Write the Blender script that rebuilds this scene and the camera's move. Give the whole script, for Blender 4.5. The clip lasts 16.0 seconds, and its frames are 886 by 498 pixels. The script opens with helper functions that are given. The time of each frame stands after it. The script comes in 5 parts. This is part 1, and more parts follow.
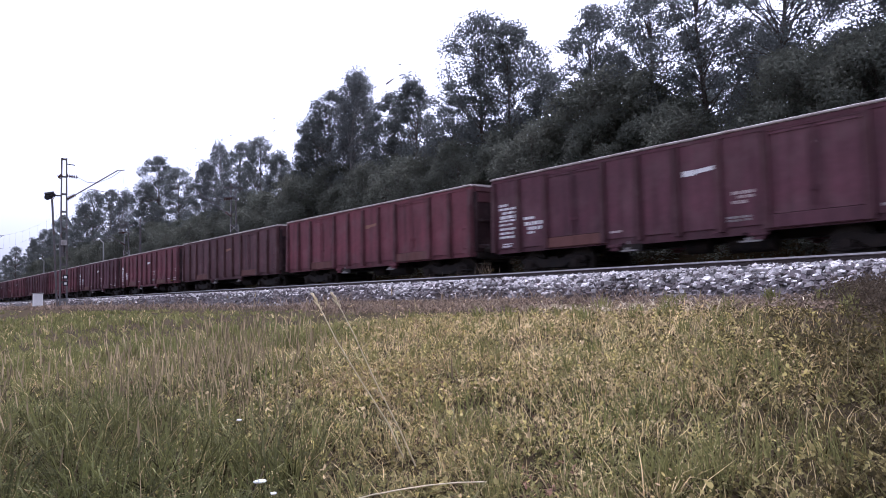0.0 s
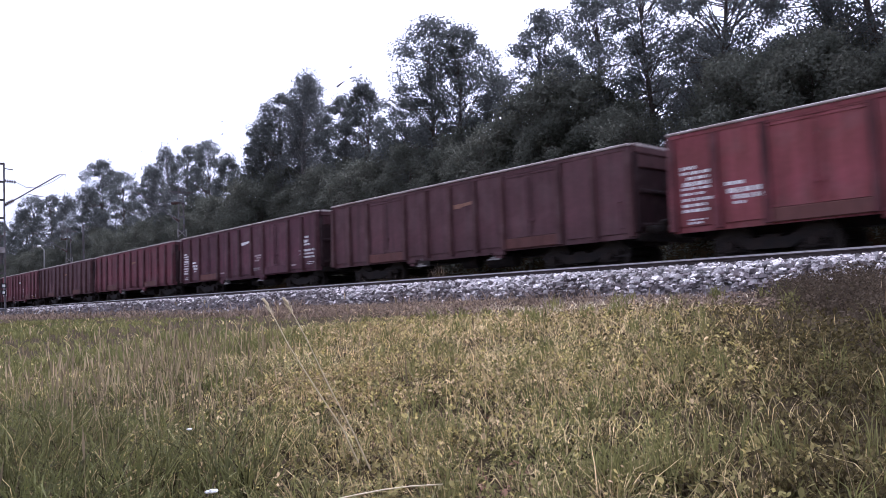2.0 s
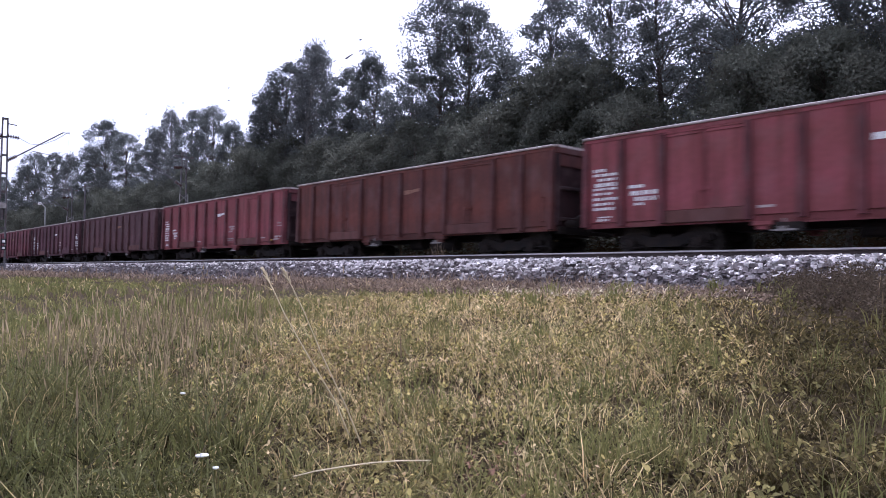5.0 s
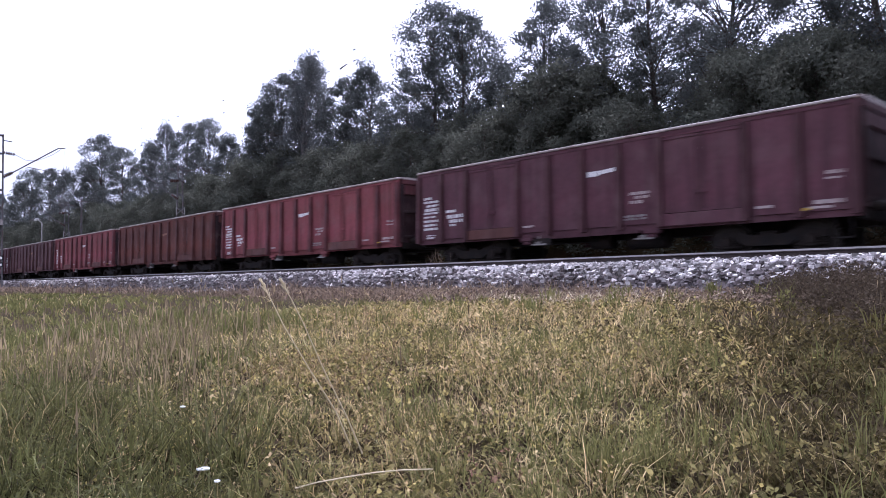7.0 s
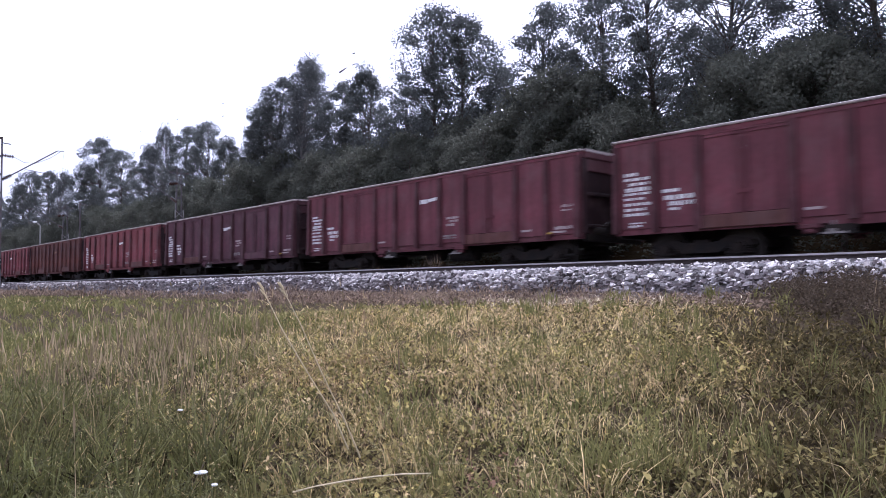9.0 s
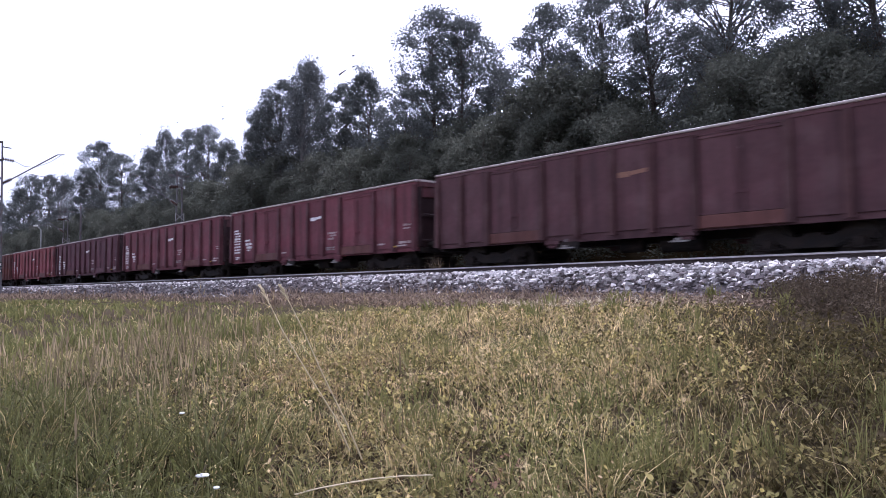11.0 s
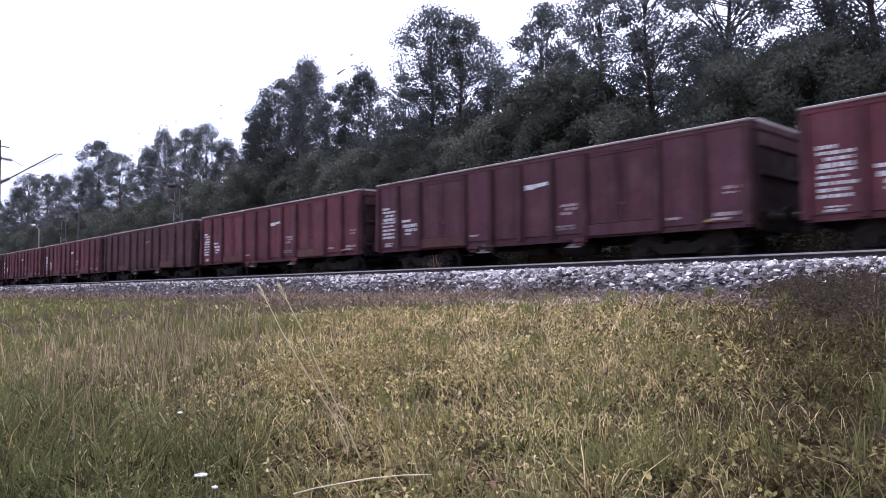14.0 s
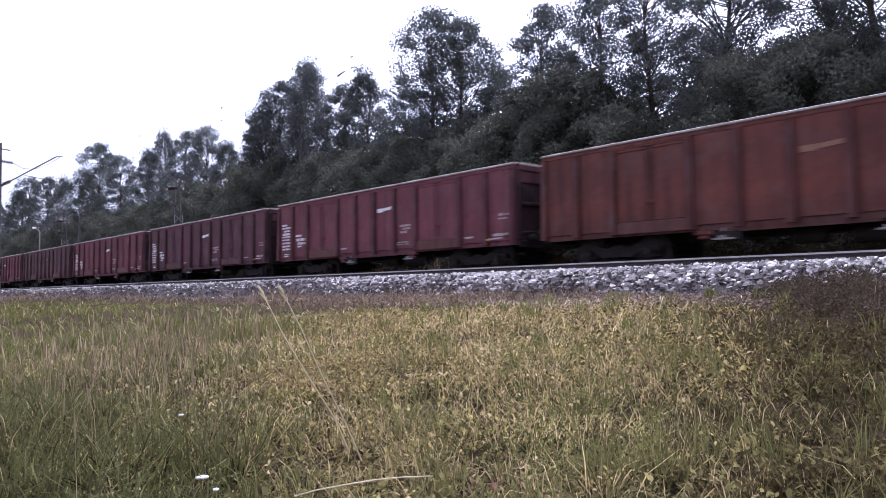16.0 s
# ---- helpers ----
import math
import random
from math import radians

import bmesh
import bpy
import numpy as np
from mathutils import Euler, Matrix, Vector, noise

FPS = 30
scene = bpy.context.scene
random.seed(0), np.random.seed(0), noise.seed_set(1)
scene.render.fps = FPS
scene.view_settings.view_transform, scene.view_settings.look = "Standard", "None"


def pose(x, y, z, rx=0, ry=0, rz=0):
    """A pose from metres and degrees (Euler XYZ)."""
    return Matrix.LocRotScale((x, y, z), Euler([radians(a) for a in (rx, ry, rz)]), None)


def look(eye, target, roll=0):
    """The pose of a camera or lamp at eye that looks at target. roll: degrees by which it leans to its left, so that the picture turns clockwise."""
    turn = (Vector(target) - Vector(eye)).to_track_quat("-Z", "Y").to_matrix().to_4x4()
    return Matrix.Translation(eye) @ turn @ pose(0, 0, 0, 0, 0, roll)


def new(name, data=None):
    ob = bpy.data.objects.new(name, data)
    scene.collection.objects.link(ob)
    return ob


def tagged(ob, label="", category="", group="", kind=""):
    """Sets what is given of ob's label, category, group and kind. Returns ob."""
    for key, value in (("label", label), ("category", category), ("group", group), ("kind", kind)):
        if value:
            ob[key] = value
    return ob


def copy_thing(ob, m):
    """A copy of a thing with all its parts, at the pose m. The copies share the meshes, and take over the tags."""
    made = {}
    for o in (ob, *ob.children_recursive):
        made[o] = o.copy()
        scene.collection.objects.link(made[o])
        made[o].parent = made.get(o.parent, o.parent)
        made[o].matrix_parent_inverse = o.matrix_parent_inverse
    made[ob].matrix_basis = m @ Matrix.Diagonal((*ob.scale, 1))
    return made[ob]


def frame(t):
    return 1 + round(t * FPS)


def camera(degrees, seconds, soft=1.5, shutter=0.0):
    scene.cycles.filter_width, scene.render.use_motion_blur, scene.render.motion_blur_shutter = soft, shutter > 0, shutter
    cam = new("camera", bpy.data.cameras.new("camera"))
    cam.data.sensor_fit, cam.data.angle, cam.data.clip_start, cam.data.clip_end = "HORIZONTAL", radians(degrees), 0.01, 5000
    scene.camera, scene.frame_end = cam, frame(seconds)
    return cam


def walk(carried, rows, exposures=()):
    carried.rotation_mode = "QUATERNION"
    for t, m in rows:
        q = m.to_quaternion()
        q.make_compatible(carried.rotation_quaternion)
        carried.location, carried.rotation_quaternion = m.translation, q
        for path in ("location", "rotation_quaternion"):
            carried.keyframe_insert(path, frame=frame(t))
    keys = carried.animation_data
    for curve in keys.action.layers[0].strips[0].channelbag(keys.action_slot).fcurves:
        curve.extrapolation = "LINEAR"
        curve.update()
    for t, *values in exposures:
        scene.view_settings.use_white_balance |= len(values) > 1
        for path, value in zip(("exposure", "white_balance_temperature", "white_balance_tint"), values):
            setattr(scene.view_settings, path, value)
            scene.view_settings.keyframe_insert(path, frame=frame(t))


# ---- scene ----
cam = camera(63.1, 16.0, soft=0.6, shutter=0.5)
# the camera is held in one spot, 0.8 m over the grass, and turns a little
EYE = (0.0, 0.0, 0.8)
ROWS = (
    (0, pose(*EYE, 93.60, 1.56, 51.48)),
    (0.2, pose(*EYE, 93.60, 1.56, 51.48)),
    (0.3, pose(*EYE, 93.60, 1.62, 51.26)),
    (0.4, pose(*EYE, 93.58, 1.99, 49.89)),
    (0.5, pose(*EYE, 93.56, 2.53, 47.87)),
    (0.6, pose(*EYE, 93.56, 2.53, 47.87)),
    (1, pose(*EYE, 93.76, 2.49, 47.94)),
    (1.5, pose(*EYE, 93.70, 2.49, 47.93)),
    (2, pose(*EYE, 93.70, 2.45, 47.80)),
    (2.5, pose(*EYE, 93.51, 2.22, 47.46)),
    (2.6, pose(*EYE, 93.33, 1.94, 47.16)),
    (2.7, pose(*EYE, 93.00, 1.43, 46.64)),
    (2.8, pose(*EYE, 92.58, 0.78, 45.97)),
    (3, pose(*EYE, 92.58, 0.78, 45.97)),
    (3.2, pose(*EYE, 92.51, 0.44, 46.38)),
    (3.4, pose(*EYE, 92.44, 0.07, 46.82)),
    (3.5, pose(*EYE, 92.33, -0.47, 47.47)),
    (4, pose(*EYE, 92.13, -0.71, 47.81)),
    (4.5, pose(*EYE, 91.95, -0.65, 47.75)),
    (7, pose(*EYE, 92.61, 0.61, 47.54)),
    (7.5, pose(*EYE, 92.84, 1.03, 47.79)),
    (8, pose(*EYE, 93.05, 0.77, 47.56)),
    (8.5, pose(*EYE, 92.84, 0.52, 47.46)),
    (9, pose(*EYE, 92.92, 0.43, 47.43)),
    (11.5, pose(*EYE, 93.09, 0.89, 47.48)),
    (12, pose(*EYE, 93.18, 0.96, 47.45)),
    (12.5, pose(*EYE, 93.17, 0.96, 47.44)),
    (13, pose(*EYE, 93.05, 0.82, 47.41)),
    (13.5, pose(*EYE, 93.02, 0.73, 47.37)),
    (14, pose(*EYE, 92.99, 0.75, 47.37)),
    (14.5, pose(*EYE, 93.08, 0.89, 47.42)),
    (15, pose(*EYE, 93.21, 0.91, 47.37)),
    (15.5, pose(*EYE, 93.11, 0.82, 47.36)),
    (16, pose(*EYE, 93.11, 0.91, 47.43)),
)
EXPOSURE = (0.95, 5280, 28)
walk(cam, ROWS, exposures=((0.0, *EXPOSURE), (16.0, *EXPOSURE)))

# ---- light ----
world = bpy.data.worlds.new("overcast_sky")
scene.world = world
world.use_nodes = True
wn = world.node_tree
sky = wn.nodes.new("ShaderNodeTexSky")
sky.sky_type = "NISHITA"
sky.sun_disc = False
sky.sun_elevation = radians(61)
sky.sun_rotation = radians(-25)
sky.dust_density = 4.0
pale = wn.nodes.new("ShaderNodeHueSaturation")
pale.inputs["Saturation"].default_value = 0.12
wn.links.new(sky.outputs[0], pale.inputs["Color"])
wn.links.new(pale.outputs[0], wn.nodes["Background"].inputs[0])
wn.nodes["Background"].inputs[1].default_value = 0.15
sun = new("sun", bpy.data.lights.new("sun", "SUN"))
sun.data.energy, sun.data.angle, sun.data.color = 1.4, radians(30), (1.0, 0.97, 0.93)
sun.matrix_world = look((0, 0, 60), (14, -30, 0))

# ---- plan: x runs along the track (the train leaves towards -x), y across it, z up ----
NEAR_TRACK, FAR_TRACK = 11.65, 16.65
NEAR_RAIL, FAR_RAIL = 1.22, 1.15
WAGON_PITCH, BOX_LENGTH = 14.04, 12.99


def smooth(a, b, v):
    v = np.clip((v - a) / (b - a), 0, 1)
    return v * v * (3 - 2 * v)


def wave(x, y, seed=0.0):
    """Soft bumps between about -1 and 1, for whole arrays."""
    return (np.sin(x * 1.3 + seed + 1.7 * np.sin(y * 0.9 + seed)) + np.sin(y * 1.7 - x * 0.6 + 2.1 * seed)
            + np.sin(x * 0.47 - y * 0.53 + 3.3 * seed)) / 3


def ground_height(x, y):
    x, y = np.asarray(x, float), np.asarray(y, float)
    # the rise beyond the far track is added to block sky under the wagons
    z = 0.62 * smooth(-1.0, 9.6, y) + 2.2 * smooth(20.2, 23.6, y)
    return z + 0.035 * wave(x * 1.1, y * 1.1) * (1 - smooth(8, 9, y)) + 0.012 * wave(x * 4.1, y * 3.7, 1.0) * (1 - smooth(8, 9, y))


# ---- materials ----
def material(name, base, rough=0.8, metal=0.0, spread=0.25, fine=40.0, coarse=2.0, bump=0.3, second=None, amount=0.5, island=0.0, objects=0.0, spec=0.3, thin=0.0):
    """base and second colours mixed by coarse stains, varied by fine grain and, where asked, from piece to piece."""
    m = bpy.data.materials.new(name)
    m.use_nodes = True
    nt = m.node_tree
    n, l = nt.nodes, nt.links
    p = n["Principled BSDF"]
    p.inputs["Roughness"].default_value, p.inputs["Metallic"].default_value = rough, metal
    p.inputs["Specular IOR Level"].default_value = spec
    co = n.new("ShaderNodeTexCoord").outputs["Object"]

    def tex(scale, detail):
        t = n.new("ShaderNodeTexNoise")
        t.inputs["Scale"].default_value, t.inputs["Detail"].default_value = scale, detail
        l.new(co, t.inputs["Vector"])
        return t.outputs["Fac"]

    def ramp(src, a, b):
        r = n.new("ShaderNodeMapRange")
        r.inputs["From Min"].default_value, r.inputs["From Max"].default_value = a, b
        l.new(src, r.inputs["Value"])
        return r.outputs[0]

    def mix(fac, a, b, kind="MIX"):
        x = n.new("ShaderNodeMix")
        x.data_type, x.blend_type = "RGBA", kind
        for sock, v in ((x.inputs["Factor"], fac), (x.inputs["A"], a), (x.inputs["B"], b)):
            if hasattr(v, "is_output"):
                l.new(v, sock)
            elif isinstance(v, (int, float)):
                sock.default_value = v
            else:
                sock.default_value = (*v, 1)
        return x.outputs["Result"]

    def shade(src, size):
        """A grey near 1 from a 0..1 value."""
        r = n.new("ShaderNodeMapRange")
        r.inputs["To Min"].default_value, r.inputs["To Max"].default_value = 1 - size, 1 + size
        l.new(src, r.inputs["Value"])
        c = n.new("ShaderNodeCombineColor")
        for k in range(3):
            l.new(r.outputs[0], c.inputs[k])
        return c.outputs[0]

    col = base
    stains = tex(coarse, 5)
    if second:
        col = mix(ramp(stains, 0.5 - amount * 0.35, 0.85 - amount * 0.35), base, second)
    grain = tex(fine, 4)
    col = mix(1.0, col, shade(ramp(grain, 0.25, 0.75), spread), "MULTIPLY")
    if island:
        g = n.new("ShaderNodeNewGeometry")
        col = mix(1.0, col, shade(g.outputs["Random Per Island"], island), "MULTIPLY")
    if objects:
        o = n.new("ShaderNodeObjectInfo")
        col = mix(1.0, col, shade(o.outputs["Random"], objects), "MULTIPLY")
    l.new(col, p.inputs["Base Color"])
    if bump:
        b = n.new("ShaderNodeBump")
        b.inputs["Strength"].default_value, b.inputs["Distance"].default_value = bump, 0.02
        l.new(grain, b.inputs["Height"])
        l.new(b.outputs[0], p.inputs["Normal"])
    if thin:
        t = n.new("ShaderNodeBsdfTranslucent")
        l.new(col, t.inputs["Color"])
        s = n.new("ShaderNodeMixShader")
        s.inputs[0].default_value = thin
        l.new(p.outputs[0], s.inputs[1])
        l.new(t.outputs[0], s.inputs[2])
        l.new(s.outputs[0], n["Material Output"].inputs["Surface"])
    return m


def paint(name, base, rust, amount):
    """Wagon paint: faded, streaked downwards, rusting."""
    m = material(name, base, 0.72, 0.0, 0.14, 9.0, 0.9, 0.12, rust, amount, objects=0.12, spec=0.25)
    n, l = m.node_tree.nodes, m.node_tree.links
    p = n["Principled BSDF"]
    old = p.inputs["Base Color"].links[0].from_socket
    geo = n.new("ShaderNodeTexCoord")
    mp = n.new("ShaderNodeMapping")
    mp.inputs["Scale"].default_value = (7.0, 7.0, 0.35)
    l.new(geo.outputs["Object"], mp.inputs["Vector"])
    info = n.new("ShaderNodeObjectInfo")
    shift = n.new("ShaderNodeVectorMath")
    shift.operation = "SCALE"
    shift.inputs[0].default_value = (17.0, 9.0, 5.0)
    l.new(info.outputs["Random"], shift.inputs["Scale"])
    l.new(shift.outputs[0], mp.inputs["Location"])
    t = n.new("ShaderNodeTexNoise")
    t.inputs["Scale"].default_value, t.inputs["Detail"].default_value = 1.0, 5.0
    l.new(mp.outputs[0], t.inputs["Vector"])
    r = n.new("ShaderNodeMapRange")
    r.inputs["From Min"].default_value, r.inputs["From Max"].default_value = 0.45, 0.75
    r.inputs["To Max"].default_value = 0.75
    l.new(t.outputs["Fac"], r.inputs["Value"])
    x = n.new("ShaderNodeMix")
    x.data_type = "RGBA"
    l.new(r.outputs[0], x.inputs["Factor"])
    l.new(old, x.inputs["A"])
    x.inputs["B"].default_value = (*[c * 0.55 for c in rust], 1)
    # pale dusty blotches
    t = n.new("ShaderNodeTexNoise")
    t.inputs["Scale"].default_value, t.inputs["Detail"].default_value = 1.6, 6.0
    mp2 = n.new("ShaderNodeMapping")
    l.new(geo.outputs["Object"], mp2.inputs["Vector"])
    l.new(shift.outputs[0], mp2.inputs["Location"])
    l.new(mp2.outputs[0], t.inputs["Vector"])
    r = n.new("ShaderNodeMapRange")
    r.inputs["From Min"].default_value, r.inputs["From Max"].default_value = 0.50, 0.80
    r.inputs["To Max"].default_value = 0.30
    l.new(t.outputs["Fac"], r.inputs["Value"])
    y = n.new("ShaderNodeMix")
    y.data_type = "RGBA"
    l.new(r.outputs[0], y.inputs["Factor"])
    l.new(x.outputs["Result"], y.inputs["A"])
    y.inputs["B"].default_value = (0.26, 0.17, 0.16, 1)
    l.new(y.outputs["Result"], p.inputs["Base Color"])
    return m


PAINT = {
    "wine": paint("wine_red_paint", (0.225, 0.067, 0.080), (0.152, 0.057, 0.064), 0.5),
    "dark": paint("dark_wine_paint", (0.150, 0.057, 0.072), (0.108, 0.050, 0.058), 0.5),
    "red": paint("faded_red_paint", (0.310, 0.084, 0.094), (0.215, 0.070, 0.062), 0.4),
    "rust": paint("rusty_brown_paint", (0.200, 0.061, 0.043), (0.108, 0.045, 0.037), 0.6),
    "grey": paint("dull_brown_paint", (0.140, 0.063, 0.068), (0.100, 0.051, 0.053), 0.5),
}
DUST = paint("dusty_sill_paint", (0.180, 0.078, 0.064), (0.130, 0.055, 0.046), 0.5)
# post paint: a darker copy of each coat with rib shade put in, plus rust
POST = {tone: paint(tone + "_shaded_post_paint", base, (0.078, 0.036, 0.036), 0.5) for tone, base in
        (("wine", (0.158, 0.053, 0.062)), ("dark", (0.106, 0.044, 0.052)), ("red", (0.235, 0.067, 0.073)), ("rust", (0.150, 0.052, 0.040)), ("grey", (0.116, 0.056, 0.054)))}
# the end walls take a near-black brown, much darker than the sides
END_PAINT = paint("dark_end_paint", (0.055, 0.026, 0.028), (0.030, 0.018, 0.018), 0.5)
GREASE = material("greasy_underframe", (0.018, 0.015, 0.014), 0.75, 0.2, 0.35, 14, 3, 0.3, (0.035, 0.024, 0.018), 0.4)
# pale top rail colour: the sky's light on the lip is painted in
SKYLIT_TOP = material("skylit_top_rail", (0.52, 0.46, 0.42), 0.6, 0.0, 0.25, 12, 3, 0.2, (0.30, 0.22, 0.19), 0.3)
TYRE = material("wheel_steel", (0.05, 0.042, 0.036), 0.5, 0.6, 0.2, 10, 3, 0.1)
WHITE = material("white_stencil_paint", (0.85, 0.83, 0.80), 0.7, 0, 0.18, 30, 6, 0.0)
WORN_WHITE = material("worn_stencil_paint", (0.60, 0.52, 0.49), 0.75, 0, 0.25, 25, 6, 0.0, (0.38, 0.27, 0.25), 0.5)
DULL_WHITE = material("dirty_white_paint", (0.45, 0.42, 0.40), 0.8, 0, 0.3, 20, 5, 0.0, (0.2, 0.17, 0.15), 0.5)
YELLOW = material("yellow_stencil_paint", (0.55, 0.36, 0.06), 0.7, 0, 0.18, 30, 6, 0.0)
ORANGE = material("orange_stencil_paint", (0.29, 0.155, 0.105), 0.8, 0, 0.18, 30, 6, 0.0)
SOIL = material("field_soil", (0.045, 0.034, 0.017), 0.95, 0, 0.35, 18, 0.7, 0.6, (0.066, 0.047, 0.026), 0.5, spec=0.02)
BED = material("ballast_bed", (0.09, 0.08, 0.078), 0.95, 0, 0.5, 22, 1.5, 1.0, (0.06, 0.05, 0.045), 0.5)
STONE = material("ballast_stone", (0.58, 0.54, 0.51), 0.9, 0, 0.25, 30, 0.8, 0.4, (0.32, 0.29, 0.27), 0.4, island=0.7)
DIRTY_STONE = material("soiled_ballast_stone", (0.17, 0.145, 0.14), 0.95, 0, 0.3, 30, 0.8, 0.4, (0.10, 0.08, 0.075), 0.5, island=0.6)
RAIL = material("rusty_rail", (0.055, 0.042, 0.038), 0.7, 0.2, 0.2, 20, 3, 0.1)
STEEL = material("pale_rail_head", (0.42, 0.40, 0.40), 0.4, 0.6, 0.15, 20, 3, 0.05)
CONCRETE = material("concrete", (0.36, 0.35, 0.33), 0.9, 0, 0.2, 25, 2, 0.3, (0.25, 0.24, 0.22), 0.4)
MAST_STEEL = material("painted_mast_steel", (0.14, 0.135, 0.14), 0.6, 0.3, 0.2, 12, 3, 0.1, (0.12, 0.08, 0.06), 0.3)
PORCELAIN = material("brown_porcelain", (0.07, 0.035, 0.025), 0.25, 0, 0.1, 10, 3, 0.0, spec=0.5)
COPPER = material("oxidised_wire", (0.06, 0.06, 0.06), 0.6, 0.5, 0.2, 10, 3, 0.0)
BLACK = material("black_plate", (0.02, 0.02, 0.022), 0.6)
GRASS = material("green_grass", (0.155, 0.160, 0.053), 0.8, 0, 0.2, 3, 0.5, 0, (0.225, 0.206, 0.076), 0.5, island=0.4, thin=0.35, spec=0.08)
# lush green, darkened further to carry the lens falloff at the view's left
LUSH = material("lush_grass", (0.088, 0.094, 0.030), 0.75, 0, 0.2, 3, 0.5, 0, (0.136, 0.128, 0.044), 0.5, island=0.55, thin=0.35, spec=0.12)
ARCH = material("pale_green_blade", (0.27, 0.265, 0.11), 0.7, 0, 0.2, 3, 0.5, 0, (0.40, 0.36, 0.17), 0.5, island=0.4, thin=0.3, spec=0.15)
# both olives are darkened to carry the lens falloff at the view's right
OLIVE = material("olive_grass", (0.072, 0.060, 0.022), 0.85, 0, 0.2, 3, 0.6, 0, (0.110, 0.086, 0.032), 0.5, island=0.5, thin=0.3, spec=0.06)
OLIVE_LEAF = material("olive_leaf", (0.074, 0.062, 0.022), 0.85, 0, 0.2, 6, 1, 0, (0.112, 0.086, 0.034), 0.5, island=0.6, thin=0.3, spec=0.06)
STRAW = material("dry_grass", (0.74, 0.59, 0.30), 0.85, 0, 0.2, 3, 0.6, 0, (0.42, 0.295, 0.14), 0.45, island=0.6, thin=0.25, spec=0.12)
SEED = material("brown_seed_grass", (0.37, 0.28, 0.165), 0.85, 0, 0.2, 3, 0.6, 0, (0.25, 0.19, 0.11), 0.45, island=0.6, thin=0.25, spec=0.08)
WEED = material("weed_leaf", (0.150, 0.150, 0.048), 0.85, 0, 0.2, 6, 1, 0, (0.24, 0.195, 0.075), 0.5, island=0.6, thin=0.3, spec=0.08)
HERB = material("yellow_green_leaf", (0.29, 0.248, 0.080), 0.85, 0, 0.2, 6, 1, 0, (0.42, 0.335, 0.125), 0.5, island=0.7, thin=0.3, spec=0.08)
PALE_LEAF = material("bleached_leaf", (0.60, 0.47, 0.245), 0.85, 0, 0.2, 6, 1, 0, (0.33, 0.23, 0.125), 0.5, island=0.6, thin=0.25, spec=0.08)
DOCK = material("withered_brown_weed", (0.190, 0.138, 0.098), 0.85, 0, 0.2, 6, 1, 0, (0.27, 0.200, 0.140), 0.5, island=0.55, thin=0.2, spec=0.06)
BROWN_SHRUB = material("dead_shrub_leaf", (0.080, 0.060, 0.040), 0.9, 0, 0.2, 6, 1, 0, (0.118, 0.090, 0.060), 0.5, island=0.3, thin=0.2, spec=0.04)
TWIG = material("reddish_twig", (0.29, 0.165, 0.105), 0.85, 0, 0.2, 6, 1, 0, (0.19, 0.11, 0.075), 0.5, island=0.4, spec=0.05)
# dead grass brown, darkened so that it carries the shade in the sward
SHADE_THATCH = material("shaded_thatch_brown", (0.034, 0.026, 0.013), 0.95, 0, 0.3, 5, 1, 0, (0.066, 0.048, 0.024), 0.5, island=0.6, spec=0.04)
STALK = material("pale_grass_stalk", (0.66, 0.56, 0.36), 0.7, 0, 0.15, 10, 2, 0)
PETAL = material("white_petal", (0.8, 0.8, 0.76), 0.6, thin=0.3)
BARK = material("bark", (0.075, 0.060, 0.048), 0.95, 0, 0.35, 14, 2, 0.8, (0.11, 0.095, 0.08), 0.4)
BIRCH_BARK = material("pale_bark", (0.30, 0.28, 0.26), 0.9, 0, 0.35, 9, 2, 0.5, (0.08, 0.07, 0.06), 0.4)
# leaf greens are greyed and lifted: the veil of sky glare is painted in
LEAF = [material("oak_leaf", (0.108, 0.116, 0.108), 0.85, 0, 0.12, 1.5, 0.35, 0, (0.134, 0.142, 0.128), 0.5, island=0.18, objects=0.15, thin=0.58, spec=0.04),
        material("birch_leaf", (0.128, 0.134, 0.128), 0.85, 0, 0.12, 1.5, 0.35, 0, (0.152, 0.158, 0.148), 0.5, island=0.18, objects=0.15, thin=0.58, spec=0.04),
        material("shrub_leaf", (0.112, 0.120, 0.094), 0.85, 0, 0.12, 1.5, 0.35, 0, (0.148, 0.148, 0.112), 0.5, island=0.18, objects=0.15, thin=0.58, spec=0.04)]


# ---- mesh helpers ----
def box(bm, x0, x1, y0, y1, z0, z1, bevel=0.0):
    made = bmesh.ops.create_cube(bm, size=1, matrix=Matrix.Translation(((x0 + x1) / 2, (y0 + y1) / 2, (z0 + z1) / 2)) @ Matrix.Diagonal((x1 - x0, y1 - y0, z1 - z0, 1)))
    if bevel:
        bmesh.ops.bevel(bm, geom=list({e for v in made["verts"] for e in v.link_edges}), offset=bevel, segments=1, affect="EDGES")


def rod(bm, a, b, r0, r1=None, sides=8):
    a, b = Vector(a), Vector(b)
    m = Matrix.Translation((a + b) / 2) @ (b - a).to_track_quat("Z", "Y").to_matrix().to_4x4()
    bmesh.ops.create_cone(bm, cap_ends=True, segments=sides, radius1=r0, radius2=r0 if r1 is None else r1, depth=(b - a).length, matrix=m)


def mesh_of(bm, mat, name, flat=True):
    me = bpy.data.meshes.new(name)
    bm.normal_update()
    bm.to_mesh(me)
    bm.free()
    me.materials.append(mat)
    if not flat:
        me.polygons.foreach_set("use_smooth", [True] * len(me.polygons))
    return me


